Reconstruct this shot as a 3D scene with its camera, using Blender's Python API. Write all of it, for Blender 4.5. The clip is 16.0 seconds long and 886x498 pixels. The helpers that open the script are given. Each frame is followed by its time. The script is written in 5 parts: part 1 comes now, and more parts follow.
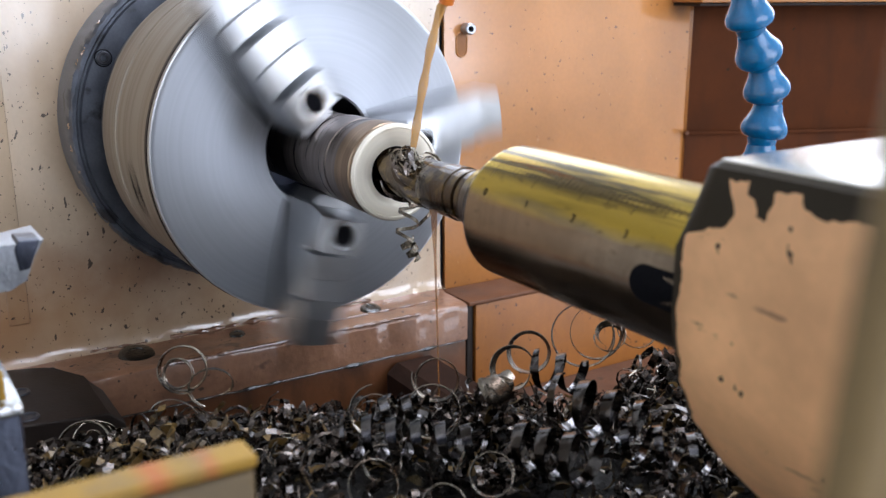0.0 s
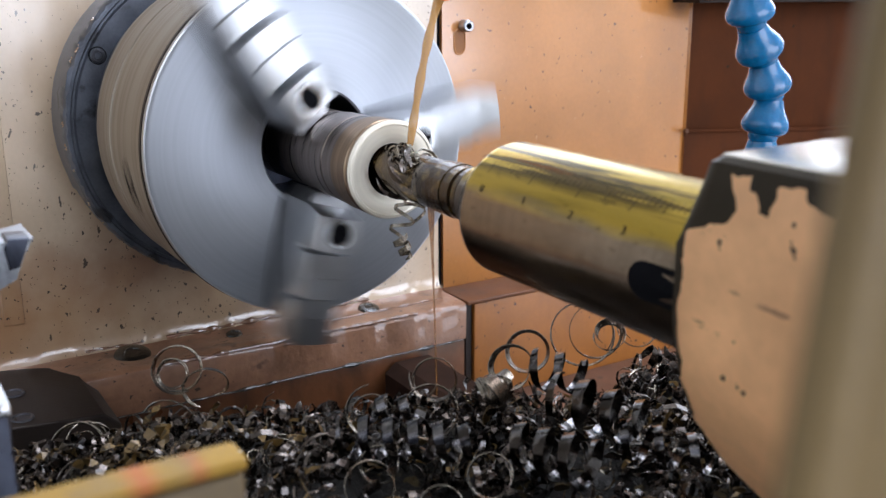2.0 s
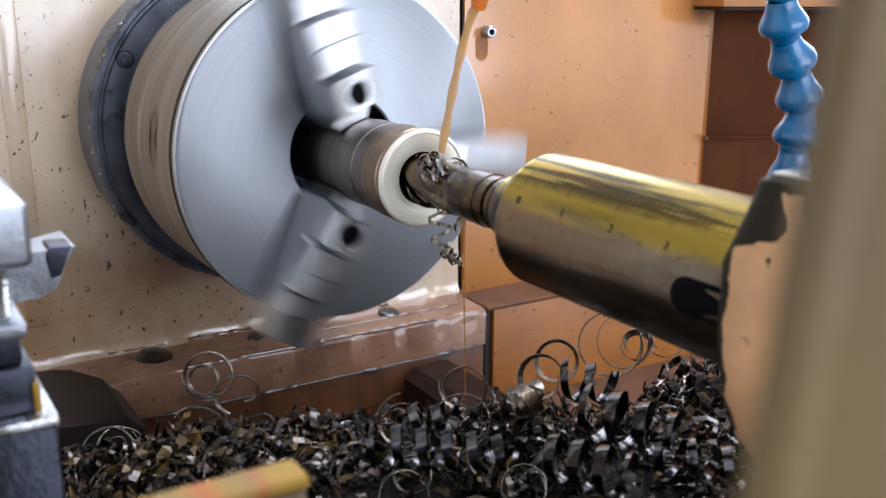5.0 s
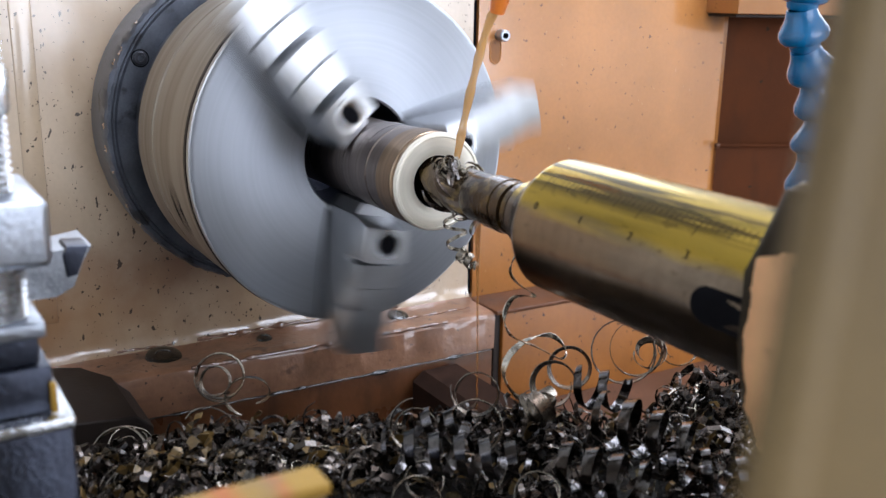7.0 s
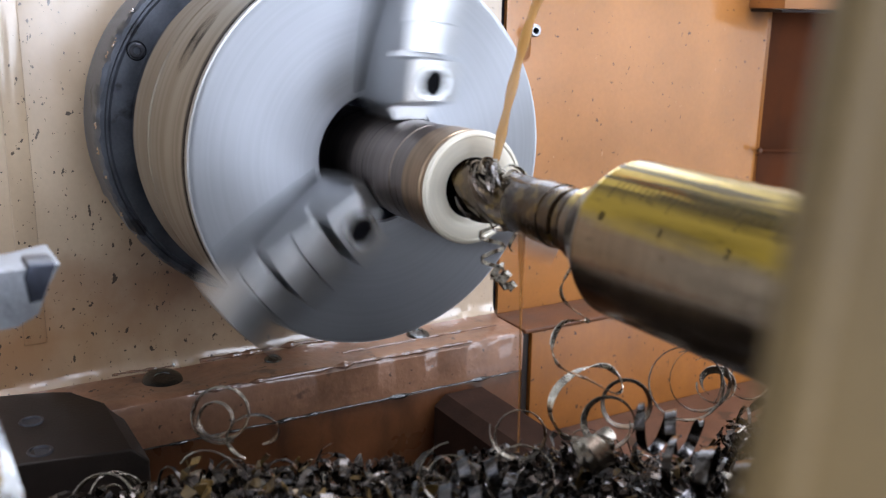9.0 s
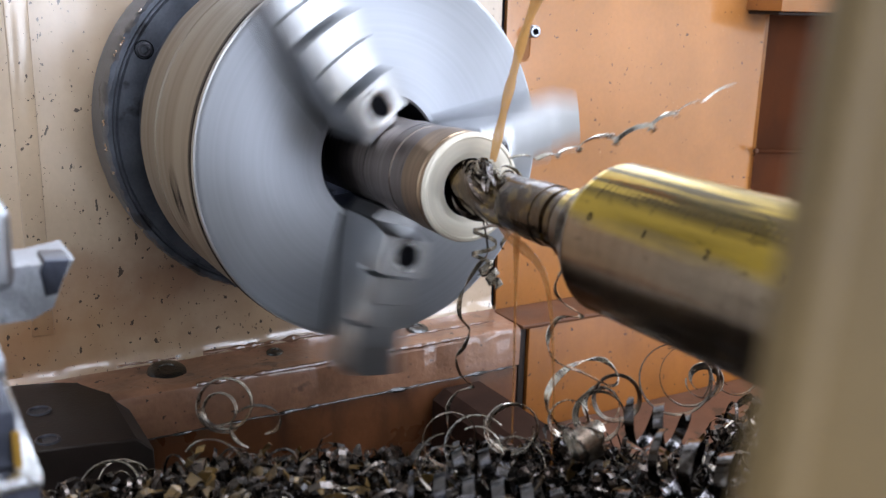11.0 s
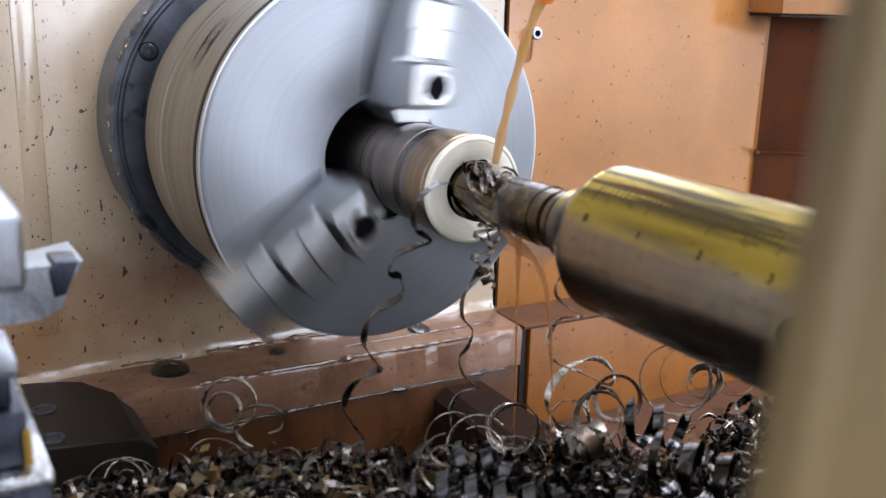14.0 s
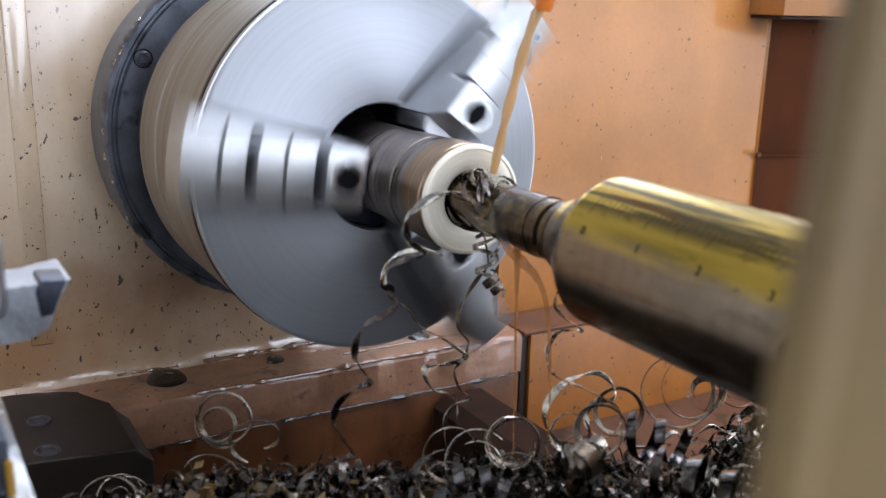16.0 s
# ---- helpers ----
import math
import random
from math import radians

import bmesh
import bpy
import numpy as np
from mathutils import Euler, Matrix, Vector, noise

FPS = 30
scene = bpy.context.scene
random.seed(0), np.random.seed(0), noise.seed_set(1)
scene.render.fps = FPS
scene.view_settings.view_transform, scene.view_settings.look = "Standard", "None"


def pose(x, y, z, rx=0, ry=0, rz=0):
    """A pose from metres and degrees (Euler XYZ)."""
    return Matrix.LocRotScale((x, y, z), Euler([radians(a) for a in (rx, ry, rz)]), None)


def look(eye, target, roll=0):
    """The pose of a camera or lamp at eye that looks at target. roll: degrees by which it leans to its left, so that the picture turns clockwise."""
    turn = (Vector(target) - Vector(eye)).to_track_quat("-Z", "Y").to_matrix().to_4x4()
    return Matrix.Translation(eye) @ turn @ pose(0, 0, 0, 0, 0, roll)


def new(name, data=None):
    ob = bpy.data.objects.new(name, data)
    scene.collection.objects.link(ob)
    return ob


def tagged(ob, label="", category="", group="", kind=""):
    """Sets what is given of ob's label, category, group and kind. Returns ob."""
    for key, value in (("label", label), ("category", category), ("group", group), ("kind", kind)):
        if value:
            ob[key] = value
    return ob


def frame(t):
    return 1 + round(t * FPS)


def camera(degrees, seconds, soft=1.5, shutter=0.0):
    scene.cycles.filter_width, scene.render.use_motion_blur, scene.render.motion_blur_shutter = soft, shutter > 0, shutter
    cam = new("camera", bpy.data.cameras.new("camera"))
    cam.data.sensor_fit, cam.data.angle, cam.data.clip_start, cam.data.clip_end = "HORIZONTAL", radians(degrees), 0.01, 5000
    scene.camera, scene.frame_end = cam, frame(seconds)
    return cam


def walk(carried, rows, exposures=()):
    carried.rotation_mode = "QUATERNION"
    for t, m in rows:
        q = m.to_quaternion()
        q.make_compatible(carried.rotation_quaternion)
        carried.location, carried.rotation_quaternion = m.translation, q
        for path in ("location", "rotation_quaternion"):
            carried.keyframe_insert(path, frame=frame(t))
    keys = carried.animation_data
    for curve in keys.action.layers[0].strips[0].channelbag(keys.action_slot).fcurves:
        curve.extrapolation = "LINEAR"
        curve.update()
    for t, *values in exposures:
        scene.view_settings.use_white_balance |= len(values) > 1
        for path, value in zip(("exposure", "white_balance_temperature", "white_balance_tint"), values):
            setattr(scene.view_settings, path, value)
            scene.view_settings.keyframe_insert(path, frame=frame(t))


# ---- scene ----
# The lathe's spindle axis runs along x at AX above the floor; the chuck's face is at x = 0 and R is its radius.
R, AX = 0.095, 1.10
cam = camera(49.0, 16.0, soft=1.25, shutter=0.85)
# the sensor is read out row by row from the top, each row open for a quarter of the time
scene.cycles.rolling_shutter_type, scene.cycles.rolling_shutter_duration = "TOP", 0.26
ROWS = [
    (0.0, 0.4970, -0.2277, 1.1876, 74.91, 0.21, 58.11),
    (0.5, 0.4958, -0.2289, 1.1886, 74.93, 0.11, 57.94),
    (1.0, 0.4962, -0.2257, 1.1886, 74.88, 0.24, 57.94),
    (1.5, 0.4914, -0.2244, 1.1838, 74.88, 0.33, 57.98),
    (2.0, 0.4932, -0.2243, 1.1856, 74.88, 0.33, 58.04),
    (2.5, 0.4923, -0.2246, 1.1860, 74.91, 0.32, 58.04),
    (3.0, 0.4932, -0.2245, 1.1887, 74.88, 0.32, 58.07),
    (3.5, 0.4939, -0.2260, 1.1878, 74.88, 0.37, 58.05),
    (4.0, 0.4927, -0.2307, 1.1882, 74.91, 0.25, 58.20),
    (6.5, 0.4802, -0.2351, 1.1905, 74.92, -0.79, 59.00),
    (7.0, 0.4830, -0.2362, 1.1899, 75.04, -0.95, 59.09),
    (7.5, 0.4649, -0.2287, 1.1931, 75.41, -0.99, 59.10),
    (8.0, 0.4300, -0.2176, 1.1884, 75.81, -0.87, 59.43),
    (8.5, 0.4236, -0.2137, 1.1767, 75.65, -0.88, 59.55),
    (11.0, 0.4365, -0.2192, 1.1812, 75.23, -1.40, 59.87),
    (11.5, 0.4344, -0.2180, 1.1836, 75.24, -1.49, 59.93),
    (12.0, 0.4332, -0.2202, 1.1791, 75.19, -1.50, 59.90),
    (12.5, 0.4363, -0.2237, 1.1826, 75.17, -1.48, 59.95),
    (13.0, 0.4379, -0.2252, 1.1835, 75.17, -1.51, 59.93),
    (13.5, 0.4367, -0.2236, 1.1839, 75.16, -1.49, 59.94),
    (14.0, 0.4392, -0.2216, 1.1830, 75.19, -1.50, 59.96),
    (14.5, 0.4380, -0.2214, 1.1848, 75.13, -1.44, 60.00),
    (15.0, 0.4363, -0.2187, 1.1867, 75.14, -1.35, 60.02),
    (15.5, 0.4342, -0.2180, 1.1865, 75.17, -1.32, 59.99),
    (16.0, 0.4332, -0.2166, 1.1861, 75.16, -1.27, 59.96),
]
walk(cam, [(t, pose(x, y, z, rx, ry, rz)) for t, x, y, z, rx, ry, rz in ROWS], [(0, 0.04), (7.1, 0.03), (7.5, -0.11), (8.1, -0.11), (8.6, 0.0), (12.5, 0.07), (16, 0.02)])

# ---- light ----
world = bpy.data.worlds.new("world")
world.use_nodes = True
scene.world = world
nt = world.node_tree
sky = nt.nodes.new("ShaderNodeTexSky")
sky.sky_type, sky.sun_disc = "NISHITA", False
sky.sun_elevation, sky.sun_rotation = radians(45), radians(200)
nt.links.new(sky.outputs[0], nt.nodes["Background"].inputs[0])
nt.nodes["Background"].inputs[1].default_value = 0.06
cam.data.dof.use_dof = True
cam.data.dof.focus_distance = 0.56
cam.data.dof.aperture_fstop = 16.0


def window_light(name, at, target, sx, sy, watts, colour):
    lamp = bpy.data.lights.new(name, "AREA")
    lamp.shape, lamp.size, lamp.size_y, lamp.energy, lamp.color = "RECTANGLE", sx, sy, watts, colour
    ob = new(name, lamp)
    ob.matrix_world = look(at, target)
    return ob


DAY = (0.78, 0.845, 1.0)
window_light("daylight_front", (0.3, -2.44, 2.0), (0.3, 0, 2.0), 3.0, 1.7, 14, DAY)
window_light("daylight_back", (-1.0, 3.04, 2.05), (-1.0, 0, 2.05), 2.4, 1.5, 72, DAY)
window_light("daylight_end", (-2.44, 1.2, 2.2), (0, 1.2, 2.2), 2.4, 1.2, 40, DAY)
window_light("daylight_rear", (3.44, 0.9, 1.925), (0, 0.9, 1.925), 3.4, 1.85, 120, DAY)
# added lamp, low and unseen, that brightens the chuck's lower face
window_light("daylight_door", (3.44, 1.65, 0.52), (0, 1.65, 0.52), 1.0, 0.92, 10, DAY)
window_light("daylight_roof", (0.3, 0.8, 3.14), (0.3, 0.8, 0), 1.4, 1.2, 58, DAY)


# ---- materials ----
def ramp(nodes, stops):
    n = nodes.new("ShaderNodeValToRGB")
    el = n.color_ramp.elements
    while len(el) < len(stops):
        el.new(0.5)
    for e, (p, c) in zip(el, stops):
        e.position, e.color = p, (*c, 1)
    return n


def surface(name, colour, rough=0.5, metal=0.0, vary=0.25, scale=60.0, fine=600.0, bump=0.15, specks=0.0, dirt=None, dirt_at=0.6,
            dirt_scale=25.0, stretch=(1, 1, 1), coat=0.0, per_object=0.0, per_island=0.0, rough_vary=0.2, speck_scale=75.0, dirt_rough=None, coat_rough=0.07):
    """A procedural surface: two scales of variation, fine relief, dark specks and patches of dirt or bare metal."""
    m = bpy.data.materials.new(name)
    m.use_nodes = True
    n, l = m.node_tree.nodes, m.node_tree.links
    b = n["Principled BSDF"]
    b.inputs["Metallic"].default_value = metal
    b.inputs["Coat Weight"].default_value = coat
    b.inputs["Coat Roughness"].default_value = coat_rough
    tc = n.new("ShaderNodeTexCoord")
    mp = n.new("ShaderNodeMapping")
    mp.inputs["Scale"].default_value = stretch
    l.new(tc.outputs["Object"], mp.inputs[0])

    def tex(s, detail=4.0):
        t = n.new("ShaderNodeTexNoise")
        t.inputs["Scale"].default_value, t.inputs["Detail"].default_value = s, detail
        l.new(mp.outputs[0], t.inputs["Vector"])
        return t

    def mix(fac, a, c, mode="MIX"):
        x = n.new("ShaderNodeMix")
        x.data_type, x.blend_type = "RGBA", mode
        if isinstance(fac, float):
            x.inputs[0].default_value = fac
        else:
            l.new(fac, x.inputs[0])
        for k, val in ((6, a), (7, c)):
            if isinstance(val, tuple):
                x.inputs[k].default_value = (*val, 1)
            else:
                l.new(val, x.inputs[k])
        return x.outputs[2]

    t1, t2 = tex(scale), tex(fine, 2.0)
    lo = tuple(c * (1 - vary) for c in colour)
    hi = tuple(min(1, c * (1 + vary)) for c in colour)
    r1 = ramp(n, ((0.3, lo), (0.7, hi)))
    l.new(t1.outputs[0], r1.inputs[0])
    r2 = ramp(n, ((0.25, (1 - vary * 0.5,) * 3), (0.75, (1.0,) * 3)))
    l.new(t2.outputs[0], r2.inputs[0])
    col = mix(1.0, r1.outputs[0], r2.outputs[0], "MULTIPLY")
    rough_out = None
    if per_object or per_island:
        src = n.new("ShaderNodeObjectInfo").outputs["Random"] if per_object else n.new("ShaderNodeNewGeometry").outputs["Random Per Island"]
        k = per_object or per_island
        r4 = ramp(n, ((0.0, (1 - k,) * 3), (1.0, (1 + k,) * 3)))
        l.new(src, r4.inputs[0])
        col = mix(1.0, col, r4.outputs[0], "MULTIPLY")
    if dirt:
        t3 = tex(dirt_scale, 7.0)
        r3 = ramp(n, ((dirt_at, (0, 0, 0)), (dirt_at + 0.05, (1, 1, 1))))
        l.new(t3.outputs[0], r3.inputs[0])
        col = mix(r3.outputs[0], col, dirt)
        rough_out = r3.outputs[0]
    if specks:
        v = n.new("ShaderNodeTexVoronoi")
        v.inputs["Scale"].default_value = speck_scale
        wob = n.new("ShaderNodeVectorMath")
        wob.operation = "MULTIPLY_ADD"
        l.new(tex(420.0, 3.0).outputs["Color"], wob.inputs[0])
        wob.inputs[1].default_value = (0.005, 0.005, 0.005)
        l.new(mp.outputs[0], wob.inputs[2])
        l.new(wob.outputs[0], v.inputs["Vector"])
        sep = n.new("ShaderNodeSeparateColor")
        l.new(v.outputs["Color"], sep.inputs[0])
        size = n.new("ShaderNodeMath")
        size.operation = "MULTIPLY_ADD"
        l.new(sep.outputs[0], size.inputs[0])
        size.inputs[1].default_value, size.inputs[2].default_value = 0.70 * specks, -0.42 * specks
        less = n.new("ShaderNodeMath")
        less.operation = "LESS_THAN"
        l.new(v.outputs["Distance"], less.inputs[0])
        l.new(size.outputs[0], less.inputs[1])
        col = mix(less.outputs[0], col, (0.035, 0.02, 0.012))
    l.new(col, b.inputs["Base Color"])
    rr = n.new("ShaderNodeMapRange")
    rr.inputs[3].default_value, rr.inputs[4].default_value = max(0.03, rough - rough_vary * 0.5), min(1, rough + rough_vary * 0.5)
    l.new(t1.outputs[0], rr.inputs[0])
    if dirt and dirt_rough is not None:
        mr = n.new("ShaderNodeMix")
        l.new(rough_out, mr.inputs[0])
        l.new(rr.outputs[0], mr.inputs[2])
        mr.inputs[3].default_value = dirt_rough
        l.new(mr.outputs[0], b.inputs["Roughness"])
    else:
        l.new(rr.outputs[0], b.inputs["Roughness"])
    if bump:
        bp = n.new("ShaderNodeBump")
        bp.inputs["Strength"].default_value, bp.inputs["Distance"].default_value = bump, 0.001
        add = n.new("ShaderNodeMath")
        add.operation = "ADD"
        l.new(t1.outputs[0], add.inputs[0])
        l.new(t2.outputs[0], add.inputs[1])
        l.new(add.outputs[0], bp.inputs["Height"])
        l.new(bp.outputs[0], b.inputs["Normal"])
    return m


def liquid(name, colour, alpha):
    m = bpy.data.materials.new(name)
    m.use_nodes = True
    b = m.node_tree.nodes["Principled BSDF"]
    b.inputs["Base Color"].default_value = (*colour, 1)
    b.inputs["Roughness"].default_value = 0.08
    b.inputs["Alpha"].default_value = alpha
    b.inputs["IOR"].default_value = 1.4
    return m


def worn(m, stretch, scale, lo, hi, colour, amount, above=None, detail=5):
    """Ragged wear, smears, grime or painted dimness of one colour, drawn out along an axis; above: only over a height
    of the thing.
    """
    n, l = m.node_tree.nodes, m.node_tree.links
    b = n["Principled BSDF"]
    src = b.inputs["Base Color"].links[0].from_socket
    tc, mp, tn, mr, mx = (n.new("ShaderNode" + k) for k in ("TexCoord", "Mapping", "TexNoise", "MapRange", "Mix"))
    mp.inputs["Scale"].default_value = stretch
    mp.inputs["Location"].default_value = (0.31, 0.17, 0.53)
    l.new(tc.outputs["Object"], mp.inputs[0])
    l.new(mp.outputs[0], tn.inputs["Vector"])
    tn.inputs["Scale"].default_value, tn.inputs["Detail"].default_value = scale, detail
    mr.inputs[1].default_value, mr.inputs[2].default_value, mr.inputs[4].default_value = lo, hi, amount
    l.new(tn.outputs[0], mr.inputs[0])
    fac = mr.outputs[0]
    if above:
        sep, zr, mul = n.new("ShaderNodeSeparateXYZ"), n.new("ShaderNodeMapRange"), n.new("ShaderNodeMath")
        l.new(tc.outputs["Object"], sep.inputs[0])
        l.new(sep.outputs["Z"], zr.inputs[0])
        zr.inputs[1].default_value, zr.inputs[2].default_value = above[0] * R, above[1] * R
        mul.operation = "MULTIPLY"
        l.new(fac, mul.inputs[0])
        l.new(zr.outputs[0], mul.inputs[1])
        fac = mul.outputs[0]
    mx.data_type = "RGBA"
    l.new(fac, mx.inputs[0])
    l.new(src, mx.inputs[6])
    mx.inputs[7].default_value = (*colour, 1)
    l.new(mx.outputs[2], b.inputs["Base Color"])


CREAM = surface("cream_paint", (0.58, 0.43, 0.29), 0.36, vary=0.14, scale=14, fine=300, bump=0.08, coat=1.0, coat_rough=0.14, dirt=(0.40, 0.28, 0.16), dirt_at=0.62, dirt_scale=9, stretch=(1, 1, 0.8))


def shade_or_stain(m, y, z, ry, rz, colour, amount):
    """A ragged-edged brown oil stain, painted shade or red mark round one place."""
    n, l = m.node_tree.nodes, m.node_tree.links
    b = n["Principled BSDF"]
    src = b.inputs["Base Color"].links[0].from_socket
    tc, mp, tn = n.new("ShaderNodeTexCoord"), n.new("ShaderNodeMapping"), n.new("ShaderNodeTexNoise")
    mp.inputs["Location"].default_value = (0, -y / ry, -z / rz)
    mp.inputs["Scale"].default_value = (0, 1 / (ry * R), 1 / (rz * R))
    l.new(tc.outputs["Object"], mp.inputs[0])
    l.new(tc.outputs["Object"], tn.inputs["Vector"])
    tn.inputs["Scale"].default_value, tn.inputs["Detail"].default_value = 38, 6
    ln = n.new("ShaderNodeVectorMath")
    ln.operation = "LENGTH"
    l.new(mp.outputs[0], ln.inputs[0])
    add = n.new("ShaderNodeMath")
    add.operation = "MULTIPLY_ADD"
    l.new(tn.outputs[0], add.inputs[0])
    add.inputs[1].default_value = 0.9
    l.new(ln.outputs["Value"], add.inputs[2])
    mr = n.new("ShaderNodeMapRange")
    mr.inputs[1].default_value, mr.inputs[2].default_value, mr.inputs[3].default_value, mr.inputs[4].default_value = 0.55, 1.45, amount, 0.0
    l.new(add.outputs[0], mr.inputs[0])
    mx = n.new("ShaderNodeMix")
    mx.data_type = "RGBA"
    l.new(mr.outputs[0], mx.inputs[0])
    l.new(src, mx.inputs[6])
    mx.inputs[7].default_value = (*colour, 1)
    l.new(mx.outputs[2], b.inputs["Base Color"])


CREAM.node_tree.nodes["Principled BSDF"].inputs["Coat IOR"].default_value = 1.85
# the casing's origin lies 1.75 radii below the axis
# the chuck's shadow on the face, painted in together with brown oil
shade_or_stain(CREAM, -0.62, 0.62, 0.85, 0.52, (0.19, 0.080, 0.040), 0.9)
# lower left of the face darkened in colour for its weaker light
shade_or_stain(CREAM, -1.7, 0.25, 1.3, 0.75, (0.40, 0.19, 0.08), 0.9)
# darker brown band along the foot of the face
shade_or_stain(CREAM, 0.35, 0.12, 1.6, 0.30, (0.26, 0.15, 0.09), 0.7)
shade_or_stain(CREAM, -1.18, 2.4, 0.10, 0.55, (0.34, 0.22, 0.11), 0.6)
worn(CREAM, (1, 1, 0.3), 30, 0.50, 0.72, (0.52, 0.34, 0.18), 0.5)
# broad tan patches paint in the face's weaker light
worn(CREAM, (1, 0.7, 0.5), 10, 0.45, 0.70, (0.52, 0.35, 0.20), 0.5)
worn(CREAM, (1, 1, 0.75), 190, 0.670, 0.685, (0.040, 0.022, 0.012), 0.92, None, 3)
worn(CREAM, (1, 1, 0.9), 430, 0.70, 0.715, (0.045, 0.026, 0.014), 0.92, None, 2)
ORANGE = surface("orange_paint", (0.50, 0.20, 0.048), 0.34, vary=0.16, scale=11, fine=300, bump=0.08, coat=1.0, coat_rough=0.14)
ORANGE.node_tree.nodes["Principled BSDF"].inputs["Coat IOR"].default_value = 1.8
worn(ORANGE, (1, 1, 0.22), 17, 0.50, 0.74, (0.36, 0.13, 0.03), 0.5)
worn(ORANGE, (1, 3, 0.5), 210, 0.735, 0.75, (0.80, 0.52, 0.28), 0.6)
worn(ORANGE, (1, 1, 0.9), 210, 0.715, 0.73, (0.045, 0.020, 0.010), 0.9, None, 2)
# dirt and painted shade under the guard's lip at the panel's corner
shade_or_stain(ORANGE, 1.36, 2.42, 0.20, 0.14, (0.12, 0.06, 0.035), 0.7)
ORANGE_LOW = surface("chute_orange_paint", (0.33, 0.115, 0.018), 0.4, vary=0.18, scale=18, fine=300, bump=0.08)
worn(ORANGE_LOW, (1, 1, 0.3), 35, 0.52, 0.74, (0.22, 0.07, 0.015), 0.5)
worn(ORANGE_LOW, (1, 1, 0.8), 230, 0.70, 0.715, (0.040, 0.018, 0.009), 0.9, None, 2)
# orange darkened to brown: the guard's shade is put into its colour
ORANGE_SHADED = surface("guard_shaded_orange", (0.088, 0.026, 0.008), 0.75, vary=0.12, scale=20, fine=300, bump=0.06, specks=0.6)
ORANGE_SHADED.node_tree.nodes["Principled BSDF"].inputs["Specular IOR Level"].default_value = 0.12
worn(ORANGE_SHADED, (1, 1, 0.3), 40, 0.5, 0.7, (0.05, 0.018, 0.008), 0.6)
FOOT = surface("oily_pink_paint", (0.29, 0.145, 0.083), 0.42, vary=0.30, scale=30, fine=250, bump=0.5, coat=1.0, dirt=(0.14, 0.07, 0.042), dirt_at=0.63, dirt_scale=45)
worn(FOOT, (1, 1, 1), 210, 0.68, 0.70, (0.030, 0.016, 0.010), 0.9, None, 3)
worn(FOOT, (1, 0.4, 1), 60, 0.56, 0.72, (0.15, 0.07, 0.04), 0.6)
FOOT_LOW = surface("oily_brown_paint", (0.145, 0.055, 0.022), 0.30, vary=0.25, scale=22, fine=250, bump=0.2, specks=0.8, coat=0.5)
worn(FOOT_LOW, (1, 1, 0.35), 45, 0.5, 0.68, (0.04, 0.016, 0.008), 0.7)
CHUTE_FLOOR = surface("oily_chute_floor", (0.14, 0.065, 0.040), 0.42, vary=0.35, scale=35, bump=0.3, specks=1.2, speck_scale=90, coat=0.3, dirt=(0.05, 0.03, 0.02), dirt_at=0.58, dirt_scale=40)
BROWN_TOP = surface("oily_brown_ledge", (0.14, 0.055, 0.024), 0.4, vary=0.3, scale=40, bump=0.2, specks=0.8)
MACHINED = surface("machined_top", (0.75, 0.72, 0.66), 0.22, metal=1.0, vary=0.12, scale=30, bump=0.05, stretch=(0.2, 1, 1))
CHUCK = surface("chuck_steel", (0.475, 0.495, 0.535), 0.50, metal=0.75, vary=0.06, scale=30, fine=900, bump=0.03, stretch=(1, 1, 1))


def turned_grain(m, amount):
    """Fine concentric turning marks round the spindle axis: rings of tone and a highlight that spreads along the radius."""
    n, l = m.node_tree.nodes, m.node_tree.links
    b = n["Principled BSDF"]
    src = b.inputs["Base Color"].links[0].from_socket
    tc, mp, ln, tn = n.new("ShaderNodeTexCoord"), n.new("ShaderNodeMapping"), n.new("ShaderNodeVectorMath"), n.new("ShaderNodeTexNoise")
    mp.inputs["Scale"].default_value = (0, 1, 1)
    ln.operation, tn.noise_dimensions = "LENGTH", "1D"
    l.new(tc.outputs["Object"], mp.inputs[0])
    l.new(mp.outputs[0], ln.inputs[0])
    l.new(ln.outputs["Value"], tn.inputs["W"])
    tn.inputs["Scale"].default_value, tn.inputs["Detail"].default_value = 420, 4
    r = ramp(n, ((0.3, (1 - amount,) * 3), (0.7, (1.0,) * 3)))
    l.new(tn.outputs[0], r.inputs[0])
    mx = n.new("ShaderNodeMix")
    mx.data_type, mx.blend_type = "RGBA", "MULTIPLY"
    mx.inputs[0].default_value = 1.0
    l.new(src, mx.inputs[6])
    l.new(r.outputs[0], mx.inputs[7])
    l.new(mx.outputs[2], b.inputs["Base Color"])
    tg = n.new("ShaderNodeTangent")
    tg.direction_type, tg.axis = "RADIAL", "X"
    l.new(tg.outputs[0], b.inputs["Tangent"])
    b.inputs["Anisotropic"].default_value = 0.9


turned_grain(CHUCK, 0.05)
CHUCK_SIDE = surface("chuck_rim_steel", (0.33, 0.295, 0.25), 0.45, metal=0.85, vary=0.12, scale=14, fine=500, bump=0.04, stretch=(2, 0.5, 0.5), dirt=(0.10, 0.07, 0.05), dirt_at=0.68)
worn(CHUCK_SIDE, (1, 0.03, 0.03), 170, 0.42, 0.62, (0.20, 0.16, 0.115), 0.6)
JAW = surface("jaw_steel", (0.52, 0.53, 0.545), 0.36, metal=1.0, vary=0.10, scale=60, bump=0.05)
